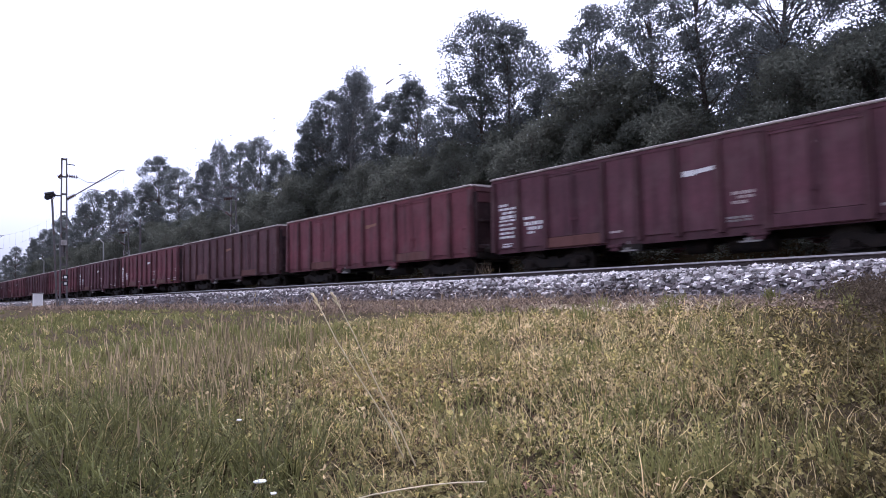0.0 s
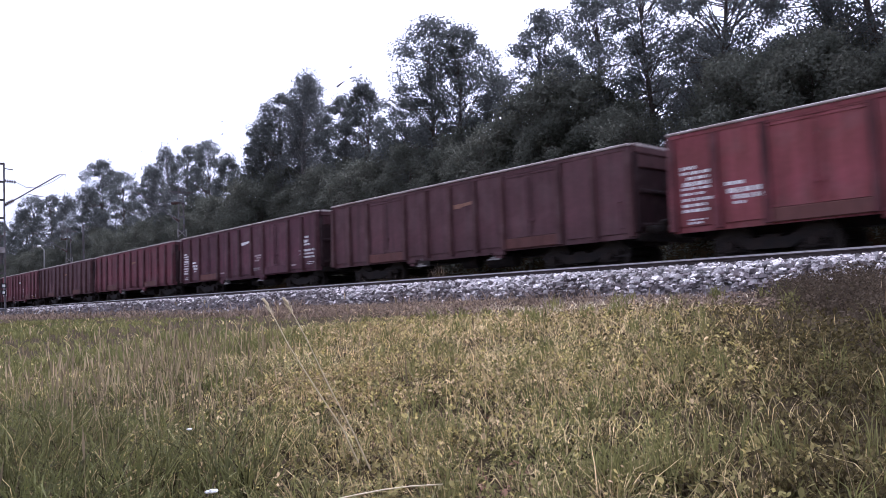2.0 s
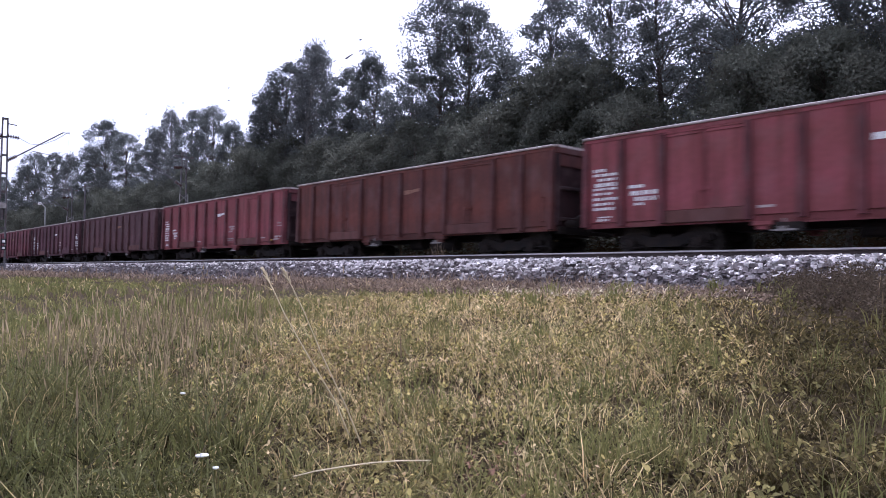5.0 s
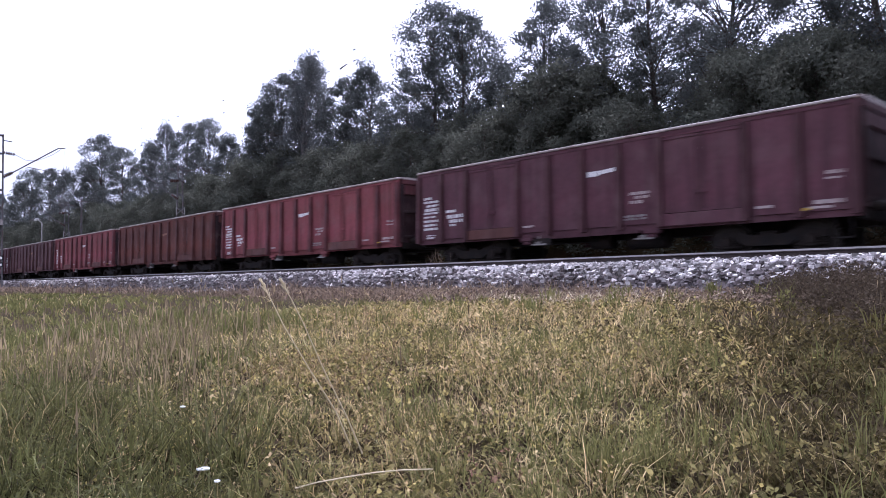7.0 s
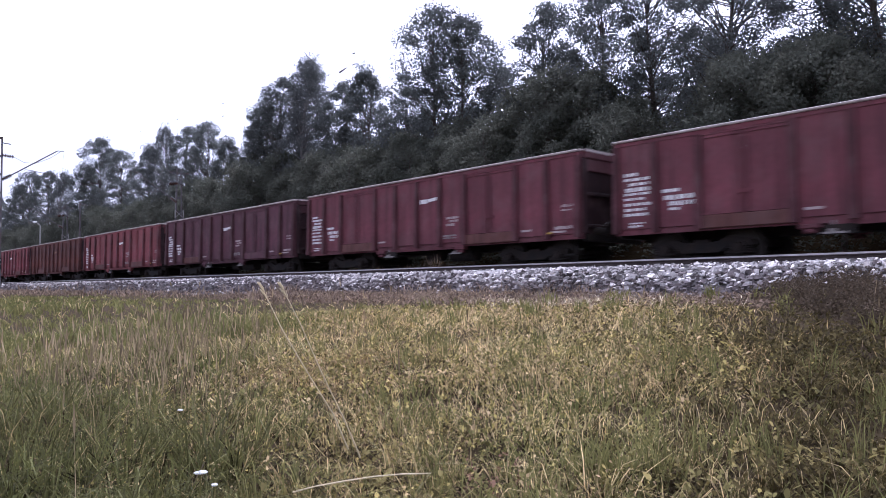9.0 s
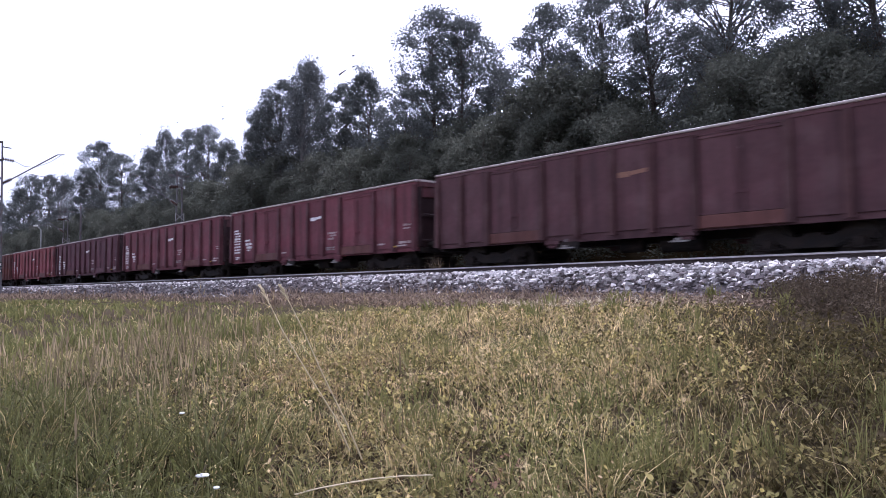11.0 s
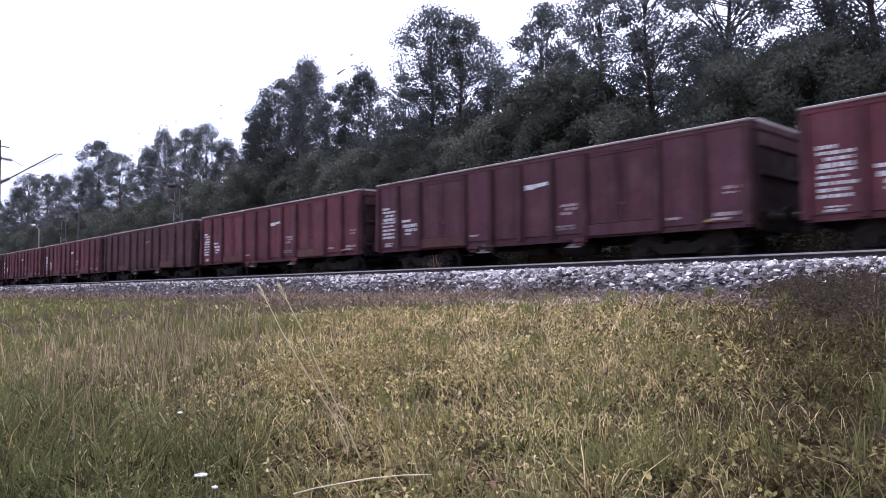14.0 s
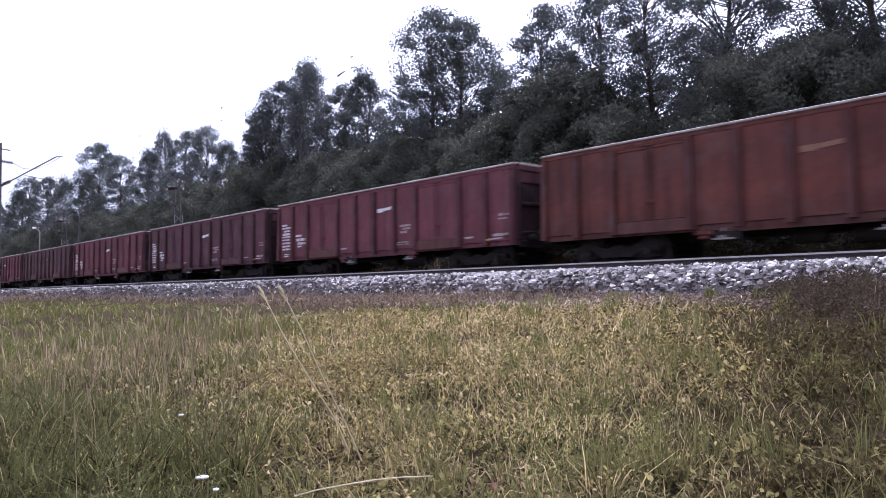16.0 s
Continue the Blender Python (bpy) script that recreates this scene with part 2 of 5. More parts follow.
def part(name, data, mat, parent, label="", at=None):
    """One mesh object under a thing or a part; data is a bmesh, or a mesh that alike parts share."""
    me = mesh_of(data, mat, name) if isinstance(data, bmesh.types.BMesh) else data
    ob = new(name, me)
    ob.parent = parent
    if at is not None:
        ob.matrix_basis = at
    if me.materials[0] != mat:
        ob.material_slots[0].link = "OBJECT"
        ob.material_slots[0].material = mat
    return tagged(ob, label)


def raw(name, verts, faces, mat):
    """A mesh object from arrays."""
    me = bpy.data.meshes.new(name)
    me.from_pydata(verts, [], faces)
    me.materials.append(mat)
    return new(name, me)


def fast_mesh(name, verts, loops, sizes, mat, flat=False):
    """A large mesh from flat arrays of corners and face sizes."""
    me = bpy.data.meshes.new(name)
    me.vertices.add(len(verts))
    me.vertices.foreach_set("co", np.asarray(verts, np.float32).ravel())
    me.loops.add(len(loops))
    me.loops.foreach_set("vertex_index", np.asarray(loops, np.int32))
    starts = np.concatenate(([0], np.cumsum(sizes)[:-1]))
    me.polygons.add(len(sizes))
    me.polygons.foreach_set("loop_start", starts.astype(np.int32))
    me.update(calc_edges=True)
    me.validate()
    if flat:
        me.polygons.foreach_set("use_smooth", [False] * len(me.polygons))
    me.materials.append(mat)
    return me


# ---- ground ----
def build_ground():
    def steps(inner, fine, outer):
        a = np.arange(0, inner, fine)
        b = inner * (outer / inner) ** np.linspace(0, 1, 26)
        return np.concatenate((-b[::-1], -a[:0:-1], a, b))
    xs = steps(45, 0.5, 3000)
    ys = np.concatenate((-(20 * 150 ** np.linspace(1, 0, 20)), np.arange(-19, 26, 0.4), 26 * 115 ** np.linspace(0, 1, 26)))
    X, Y = np.meshgrid(xs, ys)
    verts = np.stack((X, Y, ground_height(X, Y)), -1).reshape(-1, 3)
    w = len(xs)
    faces = [(j * w + i, j * w + i + 1, (j + 1) * w + i + 1, (j + 1) * w + i) for j in range(len(ys) - 1) for i in range(w - 1)]
    g = raw("ground", verts.tolist(), faces, SOIL)
    g.data.polygons.foreach_set("use_smooth", [True] * len(g.data.polygons))
    return tagged(g, "grassy field soil rising gently to the railway", "ground", kind="structure")


BALLAST = ((8.95, 0.50), (9.35, 0.78), (9.75, 1.00), (10.1, 1.05), (13.2, 1.05), (14.1, 0.97), (15.1, 0.98), (18.2, 0.98), (18.6, 0.92), (20.2, 0.45))


def ballast_height(y):
    return np.interp(y, [p[0] for p in BALLAST], [p[1] for p in BALLAST])


def build_ballast():
    xs = np.concatenate((np.arange(-420, -60, 6.0), np.arange(-60, 30, 0.6), np.arange(30, 301, 6.0)))
    ys = np.array([p[0] for p in BALLAST])
    X, Y = np.meshgrid(xs, ys)
    Z = ballast_height(Y) + 0.02 * wave(X * 2.7, Y * 3.1)
    w = len(xs)
    faces = [(j * w + i, j * w + i + 1, (j + 1) * w + i + 1, (j + 1) * w + i) for j in range(len(ys) - 1) for i in range(w - 1)]
    bed = raw("ballast_bed", np.stack((X, Y, Z), -1).reshape(-1, 3).tolist(), faces, BED)
    tagged(bed, "grey crushed stone ballast bed under two tracks", "ballast", kind="structure")
    # loose stones on the shoulder that faces the field
    rng = np.random.default_rng(5)
    ico = bmesh.new()
    bmesh.ops.create_cube(ico, size=1.45)
    bmesh.ops.triangulate(ico, faces=ico.faces[:])
    base = np.array([v.co[:] for v in ico.verts])
    tri = np.array([[v.index for v in f.verts] for f in ico.faces])
    ico.free()
    x = np.concatenate((rng.uniform(-20, 2, 21000), rng.uniform(-60, -20, 9000), rng.uniform(-130, -60, 2200)))
    y = rng.uniform(8.85, 10.75, len(x))
    stray = rng.random(len(x)) < 0.04
    y[stray] = rng.uniform(8.3, 9.0, stray.sum())
    size = rng.uniform(0.020, 0.052, len(x)) * np.interp(-x, [10, 40, 130], [1.0, 1.25, 1.8])
    z = np.where(y < 8.95, ground_height(x, y), ballast_height(y)) + size * 0.35
    pts = base[None] * rng.uniform(0.55, 1.3, (len(x), len(base), 1)) * (size[:, None] * rng.uniform(0.6, 1.4, (len(x), 3)))[:, None]
    a = rng.uniform(0, 2 * np.pi, len(x))
    c, s = np.cos(a)[:, None], np.sin(a)[:, None]
    pts = np.stack((pts[..., 0] * c - pts[..., 1] * s, pts[..., 0] * s + pts[..., 1] * c, pts[..., 2] * 0.75), -1)
    # each stone lies tipped its own way
    tip = rng.uniform(-0.9, 0.9, len(x))[:, None]
    pts = np.stack((pts[..., 0], pts[..., 1] * np.cos(tip) - pts[..., 2] * np.sin(tip), pts[..., 1] * np.sin(tip) + pts[..., 2] * np.cos(tip)), -1)
    pts += np.stack((x, y, z), -1)[:, None]
    soiled = rng.random(len(x)) < 0.14 + 0.80 * (1 - smooth(9.05, 9.85, y - 0.28 * smooth(8, 17, -x) + 0.2 * wave(x * 0.7, y) + 0.12 * wave(x * 2.9, y)))
    for pick, mat, label in ((~soiled, STONE, "pale grey broken ballast stones on the shoulder"), (soiled, DIRTY_STONE, "soiled brown ballast stones at the foot of the shoulder")):
        n = int(pick.sum())
        loops = (tri[None] + (np.arange(n) * len(base))[:, None, None]).reshape(-1)
        me = fast_mesh("ballast_stones", pts[pick].reshape(-1, 3), loops, np.full(len(loops) // 3, 3), mat, True)
        tagged(new("ballast_stones", me), label, "ballast", kind="stuff")


def build_track(name, y, head, label):
    track = tagged(new(name), label, "railway track", "railway tracks")
    track.location = (0, y, head)
    prof = [(-0.075, -0.172), (0.075, -0.172), (0.075, -0.16), (0.01, -0.14), (0.01, -0.045), (0.036, -0.035), (0.036, -0.006), (0.028, 0), (-0.028, 0), (-0.036, -0.006), (-0.036, -0.035), (-0.01, -0.045), (-0.01, -0.14), (-0.075, -0.16)]
    bm = bmesh.new()
    a = [bm.verts.new((-420, p[0], p[1])) for p in prof]
    b = [bm.verts.new((300, p[0], p[1])) for p in prof]
    for k in range(len(prof)):
        bm.faces.new((a[k], a[k - 1], b[k - 1], b[k]))
    me = mesh_of(bm, RAIL, "rail")
    bm = bmesh.new()
    box(bm, -420, 300, -0.0385, 0.0385, -0.022, 0.004)
    head_me = mesh_of(bm, STEEL, "rail_head")
    for side in (-0.7535, 0.7535):
        rail = part("rail", me, RAIL, track, at=pose(0, side, 0))
        part("rail_head", head_me, STEEL, rail, "pale steel rail head")
    bm = bmesh.new()
    box(bm, -0.14, 0.14, -1.25, 1.25, -0.30, -0.174, 0.02)
    me = mesh_of(bm, CONCRETE, "sleeper")
    for k in range(130):
        part("sleeper", me, CONCRETE, track, at=pose(6 - 0.62 * k, 0, 0))


# ---- wagons ----
PANEL, DOOR = 1.11, 2.055
TOP, SILL, HALF = 3.17, 0.98, 1.45   # box top, bottom of the side wall, half width, over the rail
EDGES = [0, PANEL, 2 * PANEL]        # bay edges from one end
EDGES += [EDGES[-1] + DOOR]
EDGES += [EDGES[-1] + PANEL * k for k in (1, 2, 3, 4)]
EDGES += [EDGES[-1] + DOOR]
EDGES += [EDGES[-1] + PANEL, EDGES[-1] + 2 * PANEL]
EDGES = [e - EDGES[-1] / 2 for e in EDGES]
SHARED = {}


def shared(name, mat, build):
    if name not in SHARED:
        bm = bmesh.new()
        build(bm)
        SHARED[name] = mesh_of(bm, mat, name)
    return SHARED[name]


def panel_mesh(bm, w, z0, z1):
    """A pressed side panel that bulges outwards a little, seen from -y."""
    n = 6
    rows = []
    for z in (z0, z1):
        rows.append([bm.verts.new((-w / 2 + w * k / n, -0.03 * math.sin(math.pi * k / n) ** 0.7 if 0 < k < n else 0.0, z)) for k in range(n + 1)])
        rows.append([bm.verts.new((-w / 2 + w * k / n, 0.05, z)) for k in range(n + 1)])
    f0, b0, f1, b1 = rows
    for k in range(n):
        bm.faces.new((f0[k], f0[k + 1], f1[k + 1], f1[k]))
        bm.faces.new((b0[k + 1], b0[k], b1[k], b1[k + 1]))
        bm.faces.new((f1[k], f1[k + 1], b1[k + 1], b1[k]))
        bm.faces.new((f0[k + 1], f0[k], b0[k], b0[k + 1]))


def rib_mesh(bm):
    """An upright side post, tapered to its top."""
    pts = []
    for z, d, w in ((SILL - 0.1, 0.15, 0.080), (SILL + 0.35, 0.14, 0.078), (TOP - 0.155, 0.09, 0.070)):
        pts.append([bm.verts.new(p) for p in ((-w, 0.04, z), (-w * 0.93, -d, z), (w * 0.93, -d, z), (w, 0.04, z))])
    for a, b in zip(pts, pts[1:]):
        for k in range(4):
            bm.faces.new((a[k], a[(k + 1) % 4], b[(k + 1) % 4], b[k]))
    bm.faces.new(pts[0][::-1])
    bm.faces.new(pts[-1])


def wheelset_mesh(bm):
    for y in (-0.75, 0.75):
        k = 1 if y > 0 else -1
        rod(bm, (0, y - k * 0.075, 0), (0, y - k * 0.045, 0), 0.487, sides=28)
        rod(bm, (0, y - k * 0.045, 0), (0, y + k * 0.06, 0), 0.46, sides=28)
        rod(bm, (0, y + k * 0.06, 0), (0, y + k * 0.075, 0), 0.40, 0.38, 28)
        rod(bm, (0, y + k * 0.06, 0), (0, y + k * 0.12, 0), 0.14, sides=14)
        for q in range(6):
            c, s = math.cos(q * math.pi / 3), math.sin(q * math.pi / 3)
            box(bm, 0.27 * c - 0.03, 0.27 * c + 0.03, y + k * 0.075 - 0.006, y + k * 0.075 + 0.006, 0.27 * s - 0.03, 0.27 * s + 0.03)
    rod(bm, (0, -1.05, 0), (0, 1.05, 0), 0.08, sides=12)


def bogie_frame(bm):
    """One pressed bogie side frame, arched between the axle boxes."""
    prof = [(-1.25, 0.50), (-1.22, 0.64), (-0.7, 0.72), (-0.35, 0.60), (0.35, 0.60), (0.7, 0.72), (1.22, 0.64), (1.25, 0.50), (0.72, 0.52), (0.45, 0.36), (-0.45, 0.36), (-0.72, 0.52)]
    a = [bm.verts.new((x, -0.06, z)) for x, z in prof]
    b = [bm.verts.new((x, 0.06, z)) for x, z in prof]
    bm.faces.new(a)
    bm.faces.new(b[::-1])
    for k in range(len(prof)):
        bm.faces.new((a[k], b[k], b[k - 1], a[k - 1]))


def axle_box(bm):
    rod(bm, (0, -0.13, 0), (0, 0.1, 0), 0.15, sides=12)
    rod(bm, (0, -0.16, 0), (0, -0.13, 0), 0.09, 0.11, 12)
    box(bm, -0.3, 0.3, -0.08, 0.08, -0.14, -0.07, 0.02)
    for x in (-0.23, 0.23):
        for k in range(5):
            rod(bm, (x, 0, -0.06 + 0.045 * k), (x, 0, -0.035 + 0.045 * k), 0.075, sides=10)


def buffer_mesh(bm):
    rod(bm, (0, 0, 0), (0.28, 0, 0), 0.12, 0.10, 14)
    rod(bm, (0.28, 0, 0), (0.5, 0, 0), 0.075, sides=12)
    rod(bm, (0.5, 0, 0), (0.525, 0, 0), 0.23, 0.21, 18)


def bars(bm, rows, y=-0.002):
    for x0, x1, z0, z1 in rows:
        box(bm, x0, x1, y - 0.004, y, z0, z1)


def lettering_rows(seed, x0, x1, z0, z1, count):
    """Unreadable stencilled lines as broken bars of uneven weight and start."""
    rng = random.Random(seed)
    out, h = [], (z1 - z0) / count
    for k in range(count):
        x, top = x0 + rng.choice((0, 0, 0.03, 0.1)) * (x1 - x0) * 2, z1 - k * h - rng.uniform(0, 0.12) * h
        end = x0 + (x1 - x0) * rng.choice((0.5, 0.8, 0.95, 1.0, 1.0))
        tall = h * rng.choice((0.5, 0.6, 0.7, 0.8))
        while x < end - 0.04:
            w = min(rng.uniform(0.05, 0.22), end - x)
            out.append((x, x + w, top - tall * rng.uniform(0.85, 1.0), top))
            x += w + rng.uniform(0.02, 0.06)
    return out


def make_wagon(tone, marks, label):
    coat = PAINT[tone]
    wagon = tagged(new("open_wagon"), label, "freight wagon", "wagons of the train")
    for side in (0, 180):
        turn = pose(0, 0, 0, 0, 0, side)
        for k in range(10):
            a, b = EDGES[k], EDGES[k + 1]
            mid = (a + b) / 2
            if b - a > 1.5:
                leaf = (b - a) / 2
                me = shared("door_leaf", coat, lambda bm: (panel_mesh(bm, DOOR / 2 - 0.03, SILL + 0.20, TOP - 0.20), box(bm, -0.46, 0.46, -0.045, -0.01, SILL + 0.205, SILL + 0.255), box(bm, -0.42, 0.42, -0.05, -0.01, TOP - 0.27, TOP - 0.235)))
                for q in (-1, 1):
                    door = part("door", me, coat, wagon, at=turn @ pose(mid + q * leaf / 2, -HALF, 0))
                    part("latch_bar", shared("latch_bar", coat, lambda bm: (rod(bm, (0, -0.07, SILL + 0.3), (0, -0.07, TOP - 0.35), 0.016, sides=6), box(bm, -0.05, 0.05, -0.085, -0.03, SILL + 0.62, SILL + 0.70))), coat, door, at=pose(-q * (leaf / 2 - 0.09), 0, 0))
                part("door_lintel", shared("door_lintel", coat, lambda bm: box(bm, -DOOR / 2 + 0.06, DOOR / 2 - 0.06, -0.035, 0.05, TOP - 0.195, TOP - 0.12)), coat, wagon, at=turn @ pose(mid, -HALF, 0))
                part("door_sill", shared("door_sill", coat, lambda bm: box(bm, -DOOR / 2 + 0.06, DOOR / 2 - 0.06, -0.075, 0.05, SILL - 0.10, SILL + 0.19, 0.015)), DUST if (tone, mid > 0) != ("dark", True) else coat, wagon, at=turn @ pose(mid, -HALF, 0))
            else:
                part("side_panel", shared("side_panel", coat, lambda bm: panel_mesh(bm, PANEL, SILL, TOP - 0.1)), coat, wagon, at=turn @ pose(mid, -HALF, 0))
        # posts use the darkened coat, so their shade is in the colour
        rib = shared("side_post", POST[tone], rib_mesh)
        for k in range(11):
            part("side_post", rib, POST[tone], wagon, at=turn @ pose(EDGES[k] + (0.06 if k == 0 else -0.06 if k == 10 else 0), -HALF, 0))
        part("top_rail", shared("top_rail", SKYLIT_TOP, lambda bm: box(bm, -BOX_LENGTH / 2 - 0.02, BOX_LENGTH / 2 + 0.02, -HALF - 0.09, -HALF + 0.09, TOP - 0.06, TOP, 0.015)), SKYLIT_TOP, wagon, "steel top rail in a pale sky-lit colour", at=turn)
        part("top_angle", shared("top_angle", coat, lambda bm: box(bm, -BOX_LENGTH / 2, BOX_LENGTH / 2, -HALF - 0.045, -HALF + 0.05, TOP - 0.15, TOP - 0.062)), coat, wagon, at=turn)
        part("solebar", shared("solebar", coat, lambda bm: (box(bm, -BOX_LENGTH / 2, BOX_LENGTH / 2, -HALF + 0.02, -HALF + 0.12, SILL - 0.14, SILL - 0.003), box(bm, -1.6, 1.6, -HALF + 0.03, -HALF + 0.10, SILL - 0.20, SILL - 0.14))), coat, wagon, at=turn)
        for x in (-1.95, 1.95):
            part("jacking_bracket", shared("jacking_bracket", coat, lambda bm: (box(bm, -0.22, 0.22, -HALF - 0.03, -HALF + 0.14, SILL - 0.24, SILL - 0.142, 0.02), box(bm, -0.12, 0.12, -HALF - 0.01, -HALF + 0.12, SILL - 0.33, SILL - 0.24, 0.02))), coat, wagon, at=turn @ pose(x, 0, 0))
        end = part("end_wall", shared("end_wall", coat, lambda bm: box(bm, BOX_LENGTH / 2 - 0.06, BOX_LENGTH / 2, -HALF + 0.052, HALF - 0.052, SILL, TOP - 0.1)), END_PAINT, wagon, "dark end wall", at=turn)
        for z in (1.18, 2.02):
            part("end_rib", shared("end_rib", END_PAINT, lambda bm: box(bm, 0.002, 0.075, -HALF + 0.06, HALF - 0.06, -0.05, 0.05, 0.02)), END_PAINT, end, at=pose(BOX_LENGTH / 2, 0, z))
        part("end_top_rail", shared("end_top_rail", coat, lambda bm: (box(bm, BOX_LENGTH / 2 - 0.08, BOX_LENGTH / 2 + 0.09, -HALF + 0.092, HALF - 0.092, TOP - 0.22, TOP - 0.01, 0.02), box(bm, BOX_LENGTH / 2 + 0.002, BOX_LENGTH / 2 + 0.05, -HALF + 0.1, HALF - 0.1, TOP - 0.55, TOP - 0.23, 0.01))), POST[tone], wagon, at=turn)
        part("end_cap", shared("end_cap", SKYLIT_TOP, lambda bm: (box(bm, BOX_LENGTH / 2 - 0.085, BOX_LENGTH / 2 + 0.10, -HALF + 0.092, HALF - 0.092, TOP - 0.009, TOP + 0.012), box(bm, BOX_LENGTH / 2 + 0.092, BOX_LENGTH / 2 + 0.10, -HALF + 0.092, HALF - 0.092, TOP - 0.05, TOP - 0.009))), SKYLIT_TOP, wagon, "end wall edge in a pale sky-lit colour", at=turn)
        for y in (-HALF + 0.13, HALF - 0.13):
            part("end_post", shared("end_post", END_PAINT, lambda bm: box(bm, 0.0, 0.085, -0.07, 0.07, SILL + 0.01, TOP - 0.23, 0.02)), END_PAINT, end, at=pose(BOX_LENGTH / 2 + 0.003, y, 0))
        part("headstock", shared("headstock", GREASE, lambda bm: box(bm, BOX_LENGTH / 2 - 0.1, BOX_LENGTH / 2 + 0.06, -1.3, 1.3, SILL - 0.2, SILL - 0.003, 0.02)), GREASE, wagon, at=turn)
        for y in (-0.875, 0.875):
            part("buffer", shared("buffer", GREASE, buffer_mesh), GREASE, wagon, at=turn @ pose(BOX_LENGTH / 2 - 0.02, y, SILL + 0.07))
        part("coupling_hook", shared("coupling_hook", GREASE, lambda bm: (rod(bm, (0.0, 0, 0), (0.42, 0, 0), 0.045), rod(bm, (0.42, 0, 0), (0.40, 0, 0.12), 0.04), rod(bm, (0.3, -0.05, 0), (0.3, -0.05, -0.35), 0.025), rod(bm, (0.3, 0.05, 0), (0.3, 0.05, -0.35), 0.025))), GREASE, wagon, at=turn @ pose(BOX_LENGTH / 2 + 0.06, 0, SILL + 0.05))
        part("step", shared("step", GREASE, lambda bm: (box(bm, -0.18, 0.18, -HALF - 0.02, -HALF + 0.12, 0.42, 0.45), rod(bm, (-0.16, -HALF + 0.05, 0.43), (-0.16, -HALF + 0.05, 0.86), 0.014, sides=6), rod(bm, (0.16, -HALF + 0.05, 0.43), (0.16, -HALF + 0.05, 0.86), 0.014, sides=6))), GREASE, wagon, at=turn @ pose(BOX_LENGTH / 2 - 0.35, 0, 0))
        part("grab_rail", shared("grab_rail", coat, lambda bm: (rod(bm, (0, -0.16, 1.1), (0, -0.16, 1.75), 0.014, sides=6), rod(bm, (0, -0.16, 1.1), (0, -0.03, 1.1), 0.014, sides=6), rod(bm, (0, -0.16, 1.75), (0, -0.03, 1.75), 0.014, sides=6))), coat, wagon, at=turn @ pose(BOX_LENGTH / 2 - 0.3, -HALF, 0))
    part("floor", shared("wagon_floor", GREASE, lambda bm: box(bm, -BOX_LENGTH / 2 + 0.06, BOX_LENGTH / 2 - 0.06, -HALF + 0.125, HALF - 0.125, SILL + 0.05, SILL + 0.15)), GREASE, wagon)
    part("centre_sill", shared("centre_sill", GREASE, lambda bm: box(bm, -BOX_LENGTH / 2 + 0.1, BOX_LENGTH / 2 - 0.1, -0.28, 0.28, SILL - 0.27, SILL + 0.048)), GREASE, wagon)
    part("brake_cylinder", shared("brake_cylinder", GREASE, lambda bm: (rod(bm, (-0.3, -0.62, 0.66), (0.35, -0.62, 0.66), 0.19, sides=16), box(bm, -0.1, 0.15, -0.7, -0.5, 0.66, SILL - 0.16))), GREASE, wagon)
    part("air_tank", shared("air_tank", GREASE, lambda bm: (rod(bm, (0.9, -0.7, 0.62), (2.0, -0.7, 0.62), 0.2, sides=16), box(bm, 1.1, 1.16, -0.75, -0.6, 0.7, SILL - 0.1), box(bm, 1.7, 1.76, -0.75, -0.6, 0.7, SILL - 0.1))), GREASE, wagon)
    part("brake_lever_plate", shared("brake_lever_plate", GREASE, lambda bm: (box(bm, -1.7, -1.1, -HALF + 0.0, -HALF + 0.04, 0.60, 0.80, 0.01), rod(bm, (-1.4, -HALF + 0.06, 0.7), (-1.4, -0.3, 0.75), 0.025))), GREASE, wagon)
    for x, y in ((-1.5, -HALF - 0.01), (1.75, -HALF + 0.0)):
        part("lever_plate", shared("lever_plate", DULL_WHITE, lambda bm: (box(bm, -0.24, 0.24, 0, 0.02, 0.62, 0.66), box(bm, -0.1, 0.05, 0, 0.02, 0.661, 0.72), box(bm, -0.02, 0.02, 0.021, 0.05, 0.62, SILL - 0.1))), DULL_WHITE, wagon, "dull white lever plate", at=pose(x, y, 0))
    for x in (-4.5, 4.5):
        bogie = part("bogie", shared("bogie", GREASE, lambda bm: (box(bm, -0.2, 0.2, -1.0, 1.0, 0.48, 0.68, 0.02), rod(bm, (0, 0, 0.62), (0, 0, SILL - 0.27), 0.2, sides=14), box(bm, -1.2, -1.1, -0.9, 0.9, 0.5, 0.6), box(bm, 1.1, 1.2, -0.9, 0.9, 0.5, 0.6))), GREASE, wagon, at=pose(x, 0, 0))
        for y in (-1.0, 1.0):
            part("side_frame", shared("side_frame", GREASE, bogie_frame), GREASE, bogie, at=pose(0, y, 0))
            for dx in (-0.9, 0.9):
                part("axle_box", shared("axle_box", GREASE, axle_box), GREASE, bogie, at=pose(dx, y, 0.46, 0, 0, 0 if y < 0 else 180))
        for dx in (-0.9, 0.9):
            part("wheelset", shared("wheelset", TYRE, wheelset_mesh), TYRE, bogie, "two steel wheels on one axle", at=pose(dx, 0, 0.46))
    mark_wagon(wagon, marks)
    return wagon


